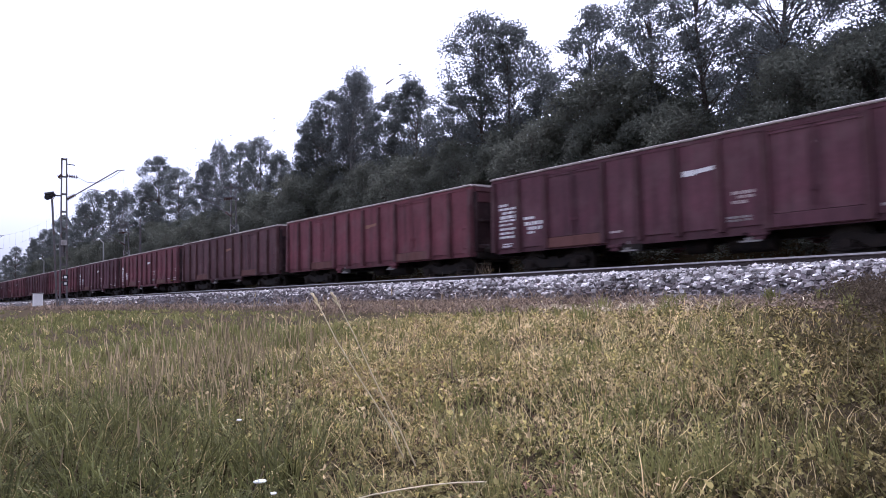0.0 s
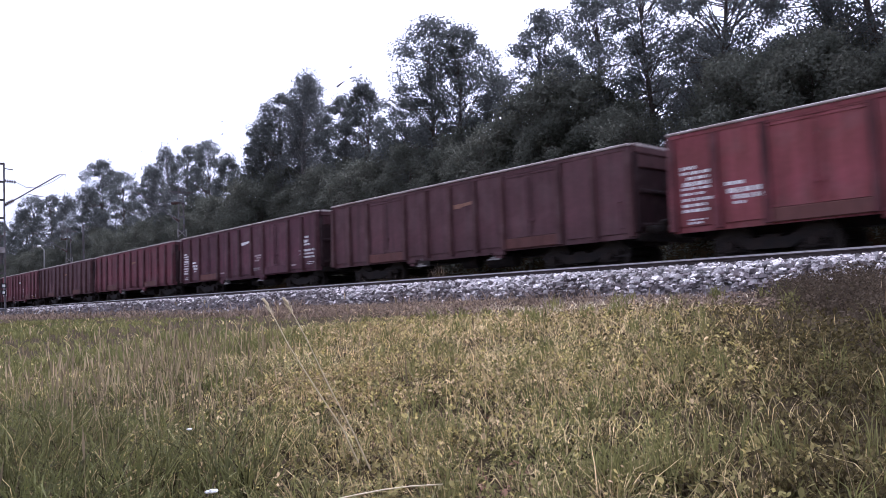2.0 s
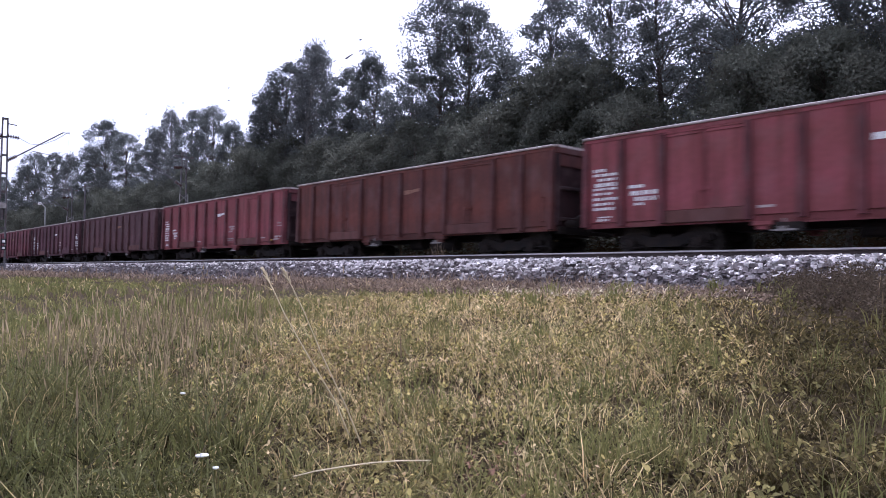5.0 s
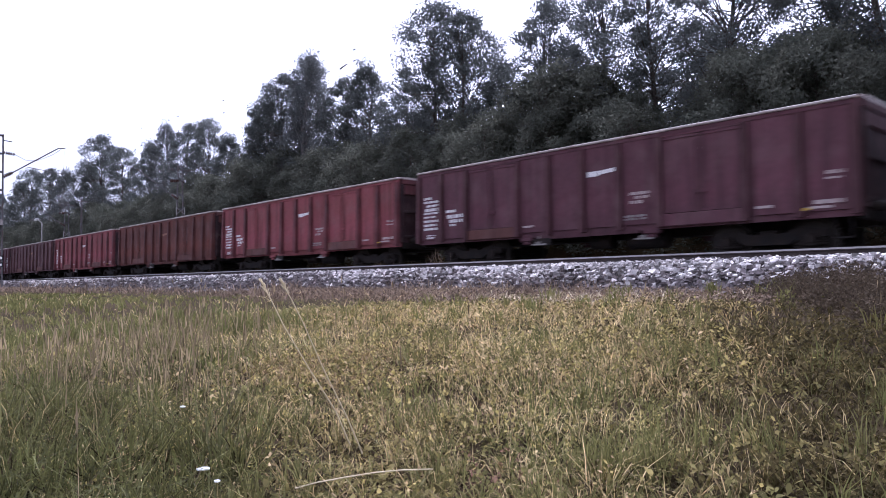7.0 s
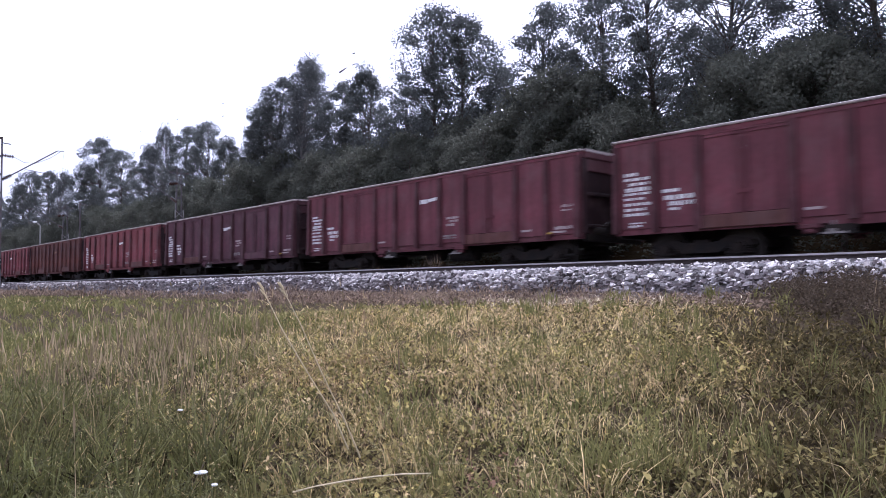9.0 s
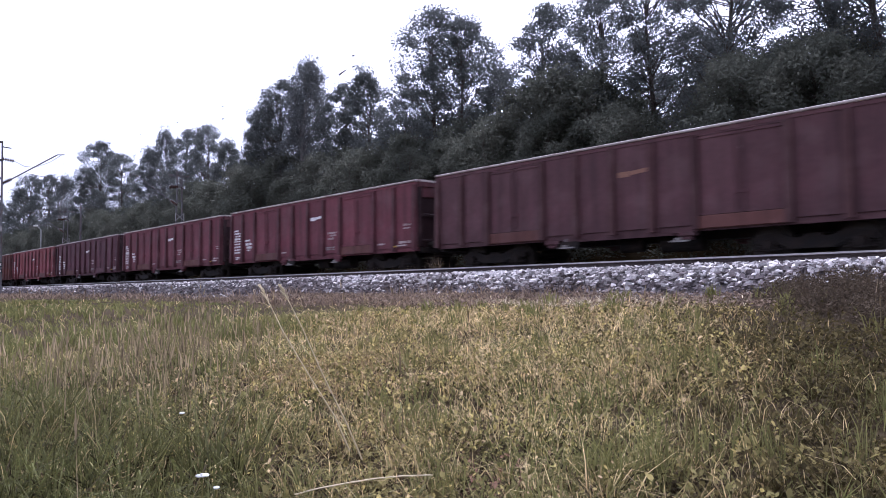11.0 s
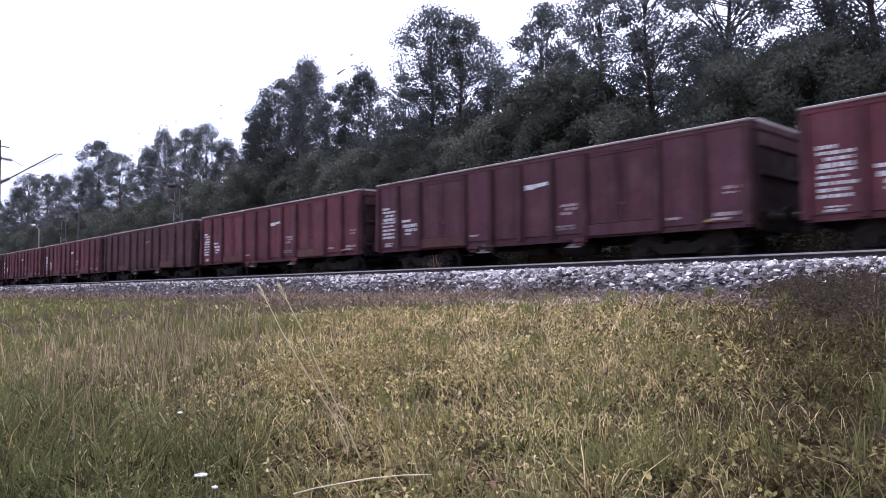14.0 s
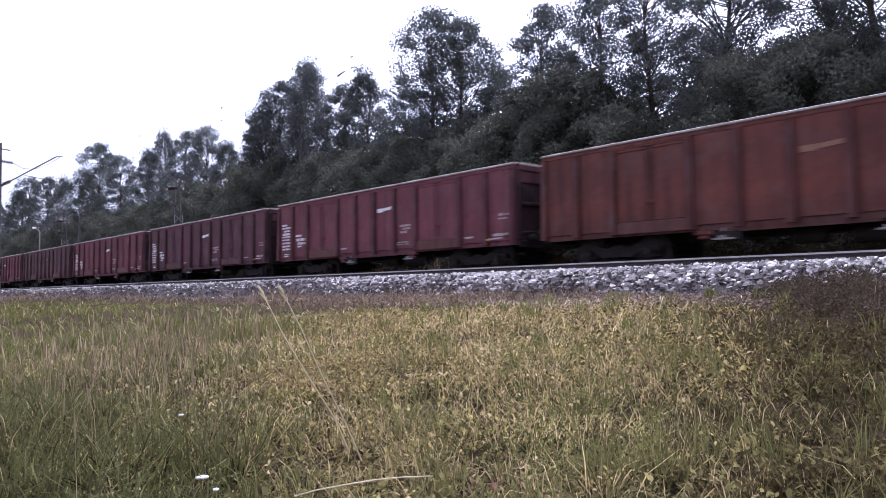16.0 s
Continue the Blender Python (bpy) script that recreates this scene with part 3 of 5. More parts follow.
def mark_wagon(wagon, marks):
    """Stencilled markings on both sides; the far end of the train is at -x."""
    e = EDGES
    for side in (0, 180):
        turn = pose(0, 0, 0, 0, 0, side) @ pose(0, -HALF - 0.03, 0)
        if marks == "double":
            part("painted_lettering", shared("painted_lettering", WHITE, lambda bm: bars(bm, lettering_rows(8, e[9] - 0.25, e[10] - 0.2, 1.30, 1.72, 3) + lettering_rows(9, e[9] + 0.1, e[9] + 0.5, 1.8, 2.25, 3))), WHITE, wagon, at=turn)
            part("foot_number", shared("foot_number", WHITE, lambda bm: bars(bm, lettering_rows(6, e[9] + 0.3, e[10] - 0.2, 1.08, 1.22, 2))), WHITE, wagon, at=turn)
        if marks in ("full", "double"):
            part("number_lettering", shared("number_lettering", WHITE, lambda bm: bars(bm, lettering_rows(1, e[0] + 0.28, e[1] - 0.12, 1.25, 2.35, 9))), WHITE, wagon, at=turn)
            part("data_lettering", shared("data_lettering", WHITE, lambda bm: bars(bm, lettering_rows(15, e[1] + 0.2, e[2] - 0.08, 1.28, 1.86, 4))), WHITE, wagon, at=turn)
            part("foot_lettering", shared("foot_lettering", WHITE, lambda bm: bars(bm, lettering_rows(5, e[0] + 0.4, e[1] - 0.3, 1.0, 1.14, 2))), WHITE, wagon, at=turn)
        if marks == "full":
            for k, bar in enumerate(((e[9] + 0.5, e[10] - 0.25, 1.70, 1.77), (e[9] + 0.5, e[10] - 0.3, 1.60, 1.64), (e[9] + 0.25, e[10] - 0.28, 1.12, 1.20), (e[9] + 0.12, e[10] - 0.5, 1.03, 1.08))):
                part("end_lettering", shared("end_lettering_%d" % k, WORN_WHITE, lambda bm: bars(bm, [bar])), WORN_WHITE, wagon, at=turn)
            part("yellow_mark", shared("yellow_mark", YELLOW, lambda bm: bars(bm, [(e[9] - 0.05, e[9] + 0.22, 1.0, 1.05)], -0.09)), YELLOW, wagon, at=turn)
        if marks in ("full", "some", "double"):
            part("emblem", shared("emblem", WHITE, emblem_mesh), WHITE, wagon, at=turn @ pose(e[5] + 0.18, 0, 2.36))
            part("panel_lettering", shared("panel_lettering", WORN_WHITE, lambda bm: bars(bm, lettering_rows(3, e[6] + 0.30, e[7] - 0.15, 1.46, 1.78, 3))), WORN_WHITE, wagon, at=turn)
            part("load_lettering", shared("load_lettering", DULL_WHITE, lambda bm: bars(bm, lettering_rows(4, e[6] + 0.15, e[6] + 0.75, 1.08, 1.22, 2))), DULL_WHITE, wagon, at=turn)
            for x in (e[3] + 0.2, e[8] + 0.2):
                part("sill_lettering", shared("sill_lettering", WORN_WHITE, lambda bm: bars(bm, [(0, 0.36, 1.12, 1.175)])), WORN_WHITE, wagon, at=turn @ pose(x, 0, 0))
        if marks == "plain":
            part("faded_emblem", shared("faded_emblem", ORANGE, emblem_mesh), ORANGE, wagon, at=turn @ pose(e[5] + 0.18, 0, 2.36))


def emblem_mesh(bm):
    """A plain box with a tapering flag, as the painted emblem reads."""
    box(bm, 0, 0.34, -0.006, -0.002, -0.08, 0.055)
    a = [bm.verts.new(p) for p in ((0.36, -0.006, -0.05), (0.85, -0.006, -0.01), (0.87, -0.006, 0.09), (0.36, -0.006, 0.05))]
    bm.faces.new(a)


TRAIN = {
    8: ("dark", "some"), 7: ("wine", "full"), 6: ("dark", "plain"), 5: ("wine", "some"), 4: ("dark", "full"),
    3: ("wine", "full"), 2: ("grey", "plain"), 1: ("wine", "plain"), 0: ("dark", "double"), -1: ("grey", "plain"), -2: ("red", "full"),
    -3: ("rust", "plain"), -4: ("red", "full"), -5: ("dark", "full"), -6: ("wine", "full"), -7: ("wine", "full"),
    -8: ("grey", "plain"), -9: ("wine", "full"), -10: ("dark", "full"), -11: ("wine", "full"), -12: ("rust", "plain"), -13: ("wine", "full"),
}
TONES = {"wine": "wine red", "dark": "dark wine-brown", "red": "bright faded red", "rust": "rusty orange-brown", "grey": "greyish brown"}
MARKS = {"full": "white stencilled lettering", "double": "white lettering at both ends", "some": "a few white markings", "plain": "one faded orange emblem"}


def build_train():
    return {n: make_wagon(tone, marks, f"{TONES[tone]} open wagon, ribbed sides, {MARKS[marks]}") for n, (tone, marks) in TRAIN.items()}


def train_at(t):
    """How far the train has gone along the track, in metres."""
    return 16.433 + 10.1588 * t + 0.0076 * t * t


# ---- trees ----
def leaf_cloud(rng, centres, radii, per, size, droop=0.0):
    """Small bent leaves scattered through clumps."""
    n = len(centres) * per
    c = np.repeat(centres, per, 0)
    r = np.repeat(radii, per)
    d = rng.normal(size=(n, 3))
    d /= np.linalg.norm(d, axis=1)[:, None]
    p = c + d * (r * rng.random(n) ** 0.45)[:, None] * np.array([1, 1, 0.75])
    if droop:
        p[:, 2] -= rng.random(n) ** 2 * droop
    u = rng.normal(size=(n, 3))
    u /= np.linalg.norm(u, axis=1)[:, None]
    w = np.cross(u, rng.normal(size=(n, 3)))
    w /= np.linalg.norm(w, axis=1)[:, None]
    nrm = np.cross(u, w)
    s = (size * rng.uniform(0.6, 1.4, n))[:, None]
    verts = np.stack((p - u * s, p + w * s * 0.55 + nrm * s * 0.12, p + u * s, p - w * s * 0.55 + nrm * s * 0.12), 1).reshape(-1, 3)
    loops = (np.array([0, 1, 2, 0, 2, 3])[None] + (np.arange(n) * 4)[:, None]).reshape(-1)
    return verts, loops, np.full(n * 2, 3)


def make_tree(seed, name, height, spread, low, clumps, per, leaf, size, bark, label, droop=0.0, pointed=0.0, fill=0.38):
    """A tapered trunk, limbs to every clump, and a crown of single leaves with gaps between the clumps."""
    rng = np.random.default_rng(seed)
    tree = tagged(new(name), label, "tree" if height > 6 else "bush", "trees behind the railway" if height > 6 else "bushes behind the railway")
    bm = bmesh.new()
    spine = [Vector((0, 0, -0.3))]
    for k in range(1, 6):
        spine.append(Vector((spine[-1].x + rng.normal() * 0.18, spine[-1].y + rng.normal() * 0.18, height * 0.86 * k / 5)))
    r0 = 0.014 * height + 0.03
    for k in range(5):
        rod(bm, spine[k], spine[k + 1], r0 * (1 - k / 5.5), r0 * (1 - (k + 1) / 5.5), 8)
    centres, radii = [], []
    for k in range(clumps):
        h = low + (1 - low) * (k + rng.random()) / clumps
        swell = math.sin(math.pi * min(1.0, (h - low) / (1 - low) * 0.86 + 0.14)) ** 0.6 * (1 - pointed * h) * rng.uniform(0.45, 1.1)
        a = k * 2.4 + rng.normal() * 0.5
        c = np.array([math.cos(a) * spread * swell, math.sin(a) * spread * swell, height * h - 0.35 * rng.random()])
        centres.append(c)
        radii.append(rng.uniform(0.5, 1.0) * spread * fill)
        q = min(4, int(h / 0.86 * 5 * 0.8))
        start = spine[q].lerp(spine[q + 1], rng.random())
        mid = start.lerp(Vector(c), 0.55) + Vector((0, 0, -0.25))
        rod(bm, start, mid, r0 * 0.14, r0 * 0.08, 4)
        rod(bm, mid, Vector(c), r0 * 0.08, 0.008, 3)
    part("trunk", bm, bark, tree)
    v, l, s = leaf_cloud(rng, np.array(centres), np.array(radii), per, size, droop)
    part("crown", fast_mesh("crown", v, l, s, leaf), leaf, tree)
    return tree


# ---- assembling ----
build_ground()
build_ballast()
build_track("railway_track", NEAR_TRACK, NEAR_RAIL, "empty railway track with steel rails on concrete sleepers")
build_track("railway_track", FAR_TRACK, FAR_RAIL, "railway track under the passing freight train")
WAGONS = build_train()


# ---- the field in front of the track ----
def blades(rng, x, y, height, width, lean, droop=0.0):
    """Tapering bent grass blades as three-triangle strips."""
    n = len(x)
    z = ground_height(x, y) - 0.01
    a = rng.uniform(0, 2 * np.pi, n)
    face = rng.uniform(0, 2 * np.pi, n)
    dx, dy = np.cos(a) * lean, np.sin(a) * lean
    wx, wy = np.cos(face) * width / 2, np.sin(face) * width / 2
    base = np.stack((x, y, z), -1)
    mid = base + np.stack((dx * 0.35, dy * 0.35, height * 0.6), -1)
    tip = base + np.stack((dx, dy, height * (1 - droop * rng.random(n))), -1)
    w = np.stack((wx, wy, np.zeros(n)), -1)
    verts = np.stack((base - w, base + w, mid + w * 0.8, mid - w * 0.8, tip), 1).reshape(-1, 3)
    loops = (np.array([0, 1, 2, 0, 2, 3, 3, 2, 4])[None] + (np.arange(n) * 5)[:, None]).reshape(-1)
    return verts, loops, np.full(n * 3, 3)


def scatter(rng, bands):
    """Places in the field, ever sparser with the distance from the spot where the camera stands."""
    xs, ys = [], []
    for r0, r1, n in bands:
        r = np.sqrt(rng.uniform(r0 * r0, r1 * r1, n))
        a = rng.uniform(radians(4), radians(94), n)
        xs.append(-r * np.sin(a))
        ys.append(r * np.cos(a))
    x, y = np.concatenate(xs), np.concatenate(ys)
    ok = (y < 9.15 + 0.2 * wave(x * 2, y)) & (y > -6)
    return x[ok], y[ok]


def bearing(x, y):
    """Where a place lies across the camera's view, from its far left (0.2) to its near right (3)."""
    return y / np.maximum(0.25, -x)


def bright_mid_view(x, y):
    """1 in mid-view, where paler dry plants carry the lens's brightness, 0 in the lush grass to one side and the olive
    grass to the other.
    """
    q = bearing(x, y)
    return smooth(0.36, 0.70, q + 0.10 * wave(x, y, 3.0)) * (1 - smooth(1.7, 2.9, q + 0.2 * wave(x, y, 6.0)))


def dryness(x, y):
    """0 in the lush green places, 1 where the grass is straw."""
    return np.clip(0.20 + 0.36 * bright_mid_view(x, y) + 0.22 * wave(x * 0.8, y * 0.9, 4.0) + 0.18 * wave(x * 2.6, y * 2.2, 2.0) - 0.30 * smooth(5, 12, -x) * (1 - smooth(5.5, 7.5, y)) - 0.22 * smooth(0.62, 0.40, bearing(x, y)) * smooth(5.5, 9.0, -x) - 0.42 * smooth(1.3, 2.6, bearing(x, y) + 0.3 * wave(x * 1.9, y * 1.7, 5.0)), 0.03, 0.97)


HOLLOWS = ((-2.25, 1.15, 0.16), (-2.6, 1.05, 0.16), (-3.0, 1.55, 0.2), (-2.4, 1.75, 0.16), (-2.0, 1.55, 0.13), (-3.9, 1.9, 0.25), (-1.25, 2.15, 0.16), (-1.75, 1.75, 0.15), (-0.95, 2.65, 0.14), (-1.62, 2.25, 0.20), (-1.15, 2.55, 0.17), (-2.05, 2.05, 0.20), (-2.55, 1.55, 0.22), (-1.9, 2.9, 0.17), (-0.9, 2.2, 0.14), (-3.4, 1.2, 0.25), (-2.9, 2.6, 0.22), (-1.4, 3.4, 0.18), (-3.6, 3.0, 0.3))


def hollow(x, y):
    """Near 1 in the leafy hollows of the sward."""
    return np.clip(sum(np.exp(-(((x - a) ** 2 + (y - b) ** 2) / (r * r)) ** 2) for a, b, r in HOLLOWS), 0, 1)


def reach(x, y):
    return np.hypot(x, y)


def add_stuff(name, parts_list, mat, label, category):
    verts, loops, sizes, base = [], [], [], 0
    for v, l, s in parts_list:
        verts.append(v), loops.append(l + base), sizes.append(s)
        base += len(v)
    me = fast_mesh(name, np.concatenate(verts), np.concatenate(loops), np.concatenate(sizes), mat)
    return tagged(new(name, me), label, category, kind="stuff")


def leaf_rosettes(rng, x, y, per, size, height):
    """Low leafy plants: broad folded leaves held out at all sides."""
    n = len(x) * per
    px, py, s = np.repeat(x, per), np.repeat(y, per), np.repeat(size, per) * rng.uniform(0.6, 1.25, n)
    h = np.repeat(height, per) * rng.uniform(0.25, 1.0, n)
    a = rng.uniform(0, 2 * np.pi, n)
    out = np.repeat(size, per) * rng.uniform(0.3, 2.2, n)
    u = np.stack((np.cos(a), np.sin(a), rng.uniform(-1.1, 1.1, n)), -1)
    v = np.stack((-np.sin(a), np.cos(a), rng.uniform(-0.9, 0.9, n)), -1)
    up = np.array([0, 0, 1.0])
    c = np.stack((px + np.cos(a) * out, py + np.sin(a) * out, ground_height(px, py) + h), -1)
    s = s[:, None]
    verts = np.stack((c - u * s, c + v * s * 0.62 + up * s * 0.2 - u * s * 0.2, c + v * s * 0.5 + up * s * 0.16 + u * s * 0.45, c + u * s, c - v * s * 0.5 + up * s * 0.16 + u * s * 0.45, c - v * s * 0.62 + up * s * 0.2 - u * s * 0.2), 1).reshape(-1, 3)
    loops = (np.array([0, 1, 2, 3, 0, 3, 4, 5])[None] + (np.arange(n) * 6)[:, None]).reshape(-1)
    return verts, loops, np.full(n * 2, 4)


def build_field():
    rng = np.random.default_rng(11)
    x, y = scatter(rng, [(0.9, 3, 28000), (3, 6, 48000), (6, 11, 60000), (11, 28, 50000), (28, 120, 20000)])
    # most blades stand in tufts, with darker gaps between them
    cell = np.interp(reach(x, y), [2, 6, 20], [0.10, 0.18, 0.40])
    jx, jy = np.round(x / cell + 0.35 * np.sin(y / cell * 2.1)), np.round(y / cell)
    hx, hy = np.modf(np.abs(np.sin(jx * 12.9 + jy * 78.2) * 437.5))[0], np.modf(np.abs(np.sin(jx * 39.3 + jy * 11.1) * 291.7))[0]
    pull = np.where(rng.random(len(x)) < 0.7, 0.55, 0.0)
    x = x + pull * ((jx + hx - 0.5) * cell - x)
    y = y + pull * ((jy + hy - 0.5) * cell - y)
    ok = y < 9.2
    x, y, hx, hy = x[ok], y[ok], hx[ok], hy[ok]
    r = reach(x, y)
    dry = rng.random(len(x)) < np.clip(dryness(x, y) * np.interp(r, [2.2, 3.6], [0.5, 0.8]) + (hx - 0.5) * 0.5, 0.02, 0.95)
    tall = 0.5 + 0.5 * wave(x * 1.4, y * 1.6, 7.0)
    h = (0.07 + 0.15 * tall) * rng.uniform(0.5, 1.5, len(x)) * np.interp(r, [2, 12, 40], [1.0, 0.85, 0.95])
    h *= 0.6 + 0.8 * hy
    h *= 1 - 0.60 * smooth(4.8, 7.2, y)
    h *= 1 - 0.40 * np.maximum(bright_mid_view(x, y), smooth(1.4, 2.0, bearing(x, y)))
    w = np.maximum(0.0042, 0.0012 * r) * rng.uniform(0.6, 1.6, len(x))
    lean = h * rng.uniform(0.15, 1.4, len(x))
    bare = (rng.random(len(x)) < 0.88) & (y > 6.9 - 0.7 * smooth(-9, -4, x) + 0.7 * wave(x * 0.9, y, 5.0))
    bare |= rng.random(len(x)) < 0.96 * hollow(x, y)
    bare |= rng.random(len(x)) < 0.18 * bright_mid_view(x, y) * (r < 9)
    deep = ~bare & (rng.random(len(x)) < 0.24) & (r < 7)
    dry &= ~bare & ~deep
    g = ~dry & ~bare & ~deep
    q = bearing(x, y)
    lush = g & (rng.random(len(x)) < 0.9 * smooth(0.72, 0.30, q + 0.16 * wave(x * 2.1, y * 2.4, 14.0)) * (1 - smooth(4.0, 7, r)))
    olive = g & (rng.random(len(x)) < 0.9 * smooth(1.2, 2.6, q + 0.3 * wave(x * 1.9, y * 1.7, 5.0)))
    g &= ~lush & ~olive
    brown = olive & (y > 4.6 + 0.5 * wave(x * 1.7, y, 2.0)) & (q > 2.0)
    olive &= ~brown
    add_stuff("brown_grass", [blades(rng, x[brown], y[brown], h[brown] * 1.3, w[brown] * 1.2, lean[brown], 0.5)], BROWN_SHRUB, "dead dark brown growth at the right edge of the field", "grass")
    add_stuff("lush_grass", [blades(rng, x[lush], y[lush], h[lush] * 1.25, w[lush] * 1.3, lean[lush] * 1.3, 0.6)], LUSH, "long lush green grass darkened for lens falloff", "grass")
    add_stuff("olive_grass", [blades(rng, x[olive], y[olive], h[olive] * 0.9, w[olive], lean[olive] * 1.2, 0.5)], OLIVE, "olive-brown grass darkened for lens falloff at the right", "grass")
    # dark blades: the shade between tufts is put into their colour
    add_stuff("dead_thatch", [blades(rng, x[deep], y[deep], h[deep] * 0.8, w[deep] * 1.5, lean[deep] * 1.6, 0.7)], SHADE_THATCH, "dark dead grass standing in for shade between the tufts", "grass")
    add_stuff("grass", [blades(rng, x[g], y[g], h[g], w[g], lean[g], 0.35)], GRASS, "short green meadow grass in dense tufts", "grass")
    add_stuff("dry_grass", [blades(rng, x[dry], y[dry], h[dry] * 1.05, w[dry] * 0.8, lean[dry] * 1.25, 0.5)], STRAW, "dry straw-coloured grass among the green", "grass")
    # the rest of the meadow, thinner
    mx, my = np.concatenate((rng.uniform(-7, 9, 110000), rng.uniform(-60, 45, 70000))), np.concatenate((rng.uniform(-7, 9.1, 110000), rng.uniform(-28, 9.1, 70000)))
    away = np.degrees(np.arctan2(-mx, my))
    ok = ((away < 4) | (away > 94)) & (np.hypot(mx, my) > 0.7)
    mx, my = mx[ok], my[ok]
    mh = rng.uniform(0.06, 0.22, len(mx))
    mw = np.where(np.hypot(mx, my) < 9, 0.013, 0.045) * rng.uniform(0.6, 1.4, len(mx))
    md = rng.random(len(mx)) < 0.28 + 0.15 * wave(mx * 0.8, my * 0.9, 4.0)
    for pick, mat, name, label in ((~md, GRASS, "meadow_grass", "green meadow grass round the standpoint"), (md, STRAW, "meadow_straw", "dry meadow grass round the standpoint")):
        add_stuff(name, [blades(rng, mx[pick], my[pick], mh[pick], mw[pick], mh[pick] * 1.2, 0.5)], mat, label, "grass")
    # coarse broad-bladed tufts
    tx, ty = scatter(rng, [(1.7, 3.2, 26), (3.2, 6, 60), (6, 10, 90)])
    tx, ty = np.concatenate((tx, [-1.52, -1.46, -1.40, -1.35, -2.9, -5.6, -5.3, -3.4, -3.2])), np.concatenate((ty, [2.02, 2.08, 2.12, 2.2, 1.25, 4.8, 5.0, 5.7, 5.9]))
    n = 34
    bx, by = np.repeat(tx, n) + rng.normal(0, 0.045, len(tx) * n), np.repeat(ty, n) + rng.normal(0, 0.045, len(tx) * n)
    bh = rng.uniform(0.10, 0.27, len(bx))
    add_stuff("coarse_tufts", [blades(rng, bx, by, bh, np.maximum(0.0055, 0.0013 * reach(bx, by)), bh * rng.uniform(0.1, 0.7, len(bx)), 0.3)], GRASS, "coarse broad-bladed green grass tufts", "grass")
    # flattened straw, in bright wisps near the ballast and lying about the field
    x, y = scatter(rng, [(1.2, 4, 11000), (4, 9, 22000), (9, 16, 9000)])
    keep = (rng.random(len(x)) < 0.02 + dryness(x, y) * 0.6) & (rng.random(len(x)) > 0.9 * smooth(1.5, 2.3, bearing(x, y))) & (rng.random(len(x)) > 0.95 * hollow(x, y))
    x, y = x[keep], y[keep]
    px, py = rng.normal(-5.7, 0.9, 900), rng.normal(7.25, 0.28, 900)
    L = rng.uniform(0.08, 0.26, 900)
    add_stuff("straw_patch", [blades(rng, px, py, L * rng.uniform(0.3, 0.9, 900), np.full(900, 0.010), L * 1.2, 0.5)], STALK, "pale bleached straw patch near the ballast", "grass")
    r = reach(x, y)
    L = rng.uniform(0.08, 0.30, len(x))
    add_stuff("fallen_straw", [blades(rng, x, y, L * rng.uniform(0.2, 0.7, len(x)), np.maximum(0.0038, 0.0012 * r) * rng.uniform(0.6, 1.4, len(x)), L * 1.2, 0.6)], STRAW, "flattened pale dead grass lying on the field", "grass")
    # seed stalks, most of them in the taller grass along the lush side
    x, y = scatter(rng, [(1.6, 5, 120), (5, 10, 300), (10, 24, 160)])
    cx, cy = rng.uniform(-7.2, -3.4, 800), np.zeros(800)
    cy = -cx * np.clip(rng.normal(0.36, 0.12, 800), 0.12, 0.62)
    x, y = np.concatenate((x, cx)), np.concatenate((y, cy))
    keep = rng.random(len(x)) < np.where(bearing(x, y) < 0.6, 1.0, 0.22)
    keep &= (y < 6) & (rng.random(len(x)) < 0.4 + 0.6 * (wave(x * 1.7, y * 2.3, 8.0) > -0.1))
    x, y = x[keep], y[keep]
    r = reach(x, y)
    h = rng.uniform(0.2, 0.44, len(x))
    stems = blades(rng, x, y, h, np.maximum(0.0036, 0.0008 * r), h * rng.uniform(0.05, 0.3, len(x)))
    tips = stems[0].reshape(-1, 5, 3)[:, 4]
    mids = stems[0].reshape(-1, 5, 3)[:, 2]
    d = tips - mids
    d /= np.linalg.norm(d, axis=1)[:, None]
    side = np.stack((d[:, 1], -d[:, 0], np.zeros(len(d))), -1)
    side = side / (np.linalg.norm(side, axis=1)[:, None] + 1e-6) * np.maximum(0.0042, 0.0010 * r)[:, None]
    head = np.stack((tips - d * 0.02, tips + d * 0.03 + side, tips + d * 0.10, tips + d * 0.03 - side), 1).reshape(-1, 3)
    hl = (np.array([0, 1, 2, 0, 2, 3])[None] + (np.arange(len(tips)) * 4)[:, None]).reshape(-1)
    add_stuff("seed_stalks", [stems, (head, hl, np.full(len(tips) * 2, 3))], SEED, "brown seed stalks standing above the grass", "grass")
    # leafy weeds: a low cover of small leaves in the open middle, thinner elsewhere
    x, y = scatter(rng, [(1.5, 3.2, 7000), (3.2, 5.5, 12000), (5.5, 9.5, 13000)])
    edge = np.exp(-((bearing(x, y) - 0.46) / 0.16) ** 2) * (1 - smooth(4.0, 6.0, reach(x, y)))
    cover = 0.12 + 0.70 * np.maximum(np.maximum(bright_mid_view(x, y), 1.1 * smooth(1.5, 2.0, bearing(x, y))), 0.9 * edge)
    keep = (rng.random(len(x)) < cover * (0.55 + 0.45 * (wave(x * 3.1, y * 2.7, 9.0) > -0.15))) & (y < 6.7) & (rng.random(len(x)) > 0.7 * hollow(x, y))
    x, y = x[keep], y[keep]
    big = np.interp(reach(x, y), [2, 4, 10], [0.78, 1.05, 1.8])
    pick = rng.random(len(x)) + 0.25 * wave(x * 1.3, y * 1.1, 12.0)
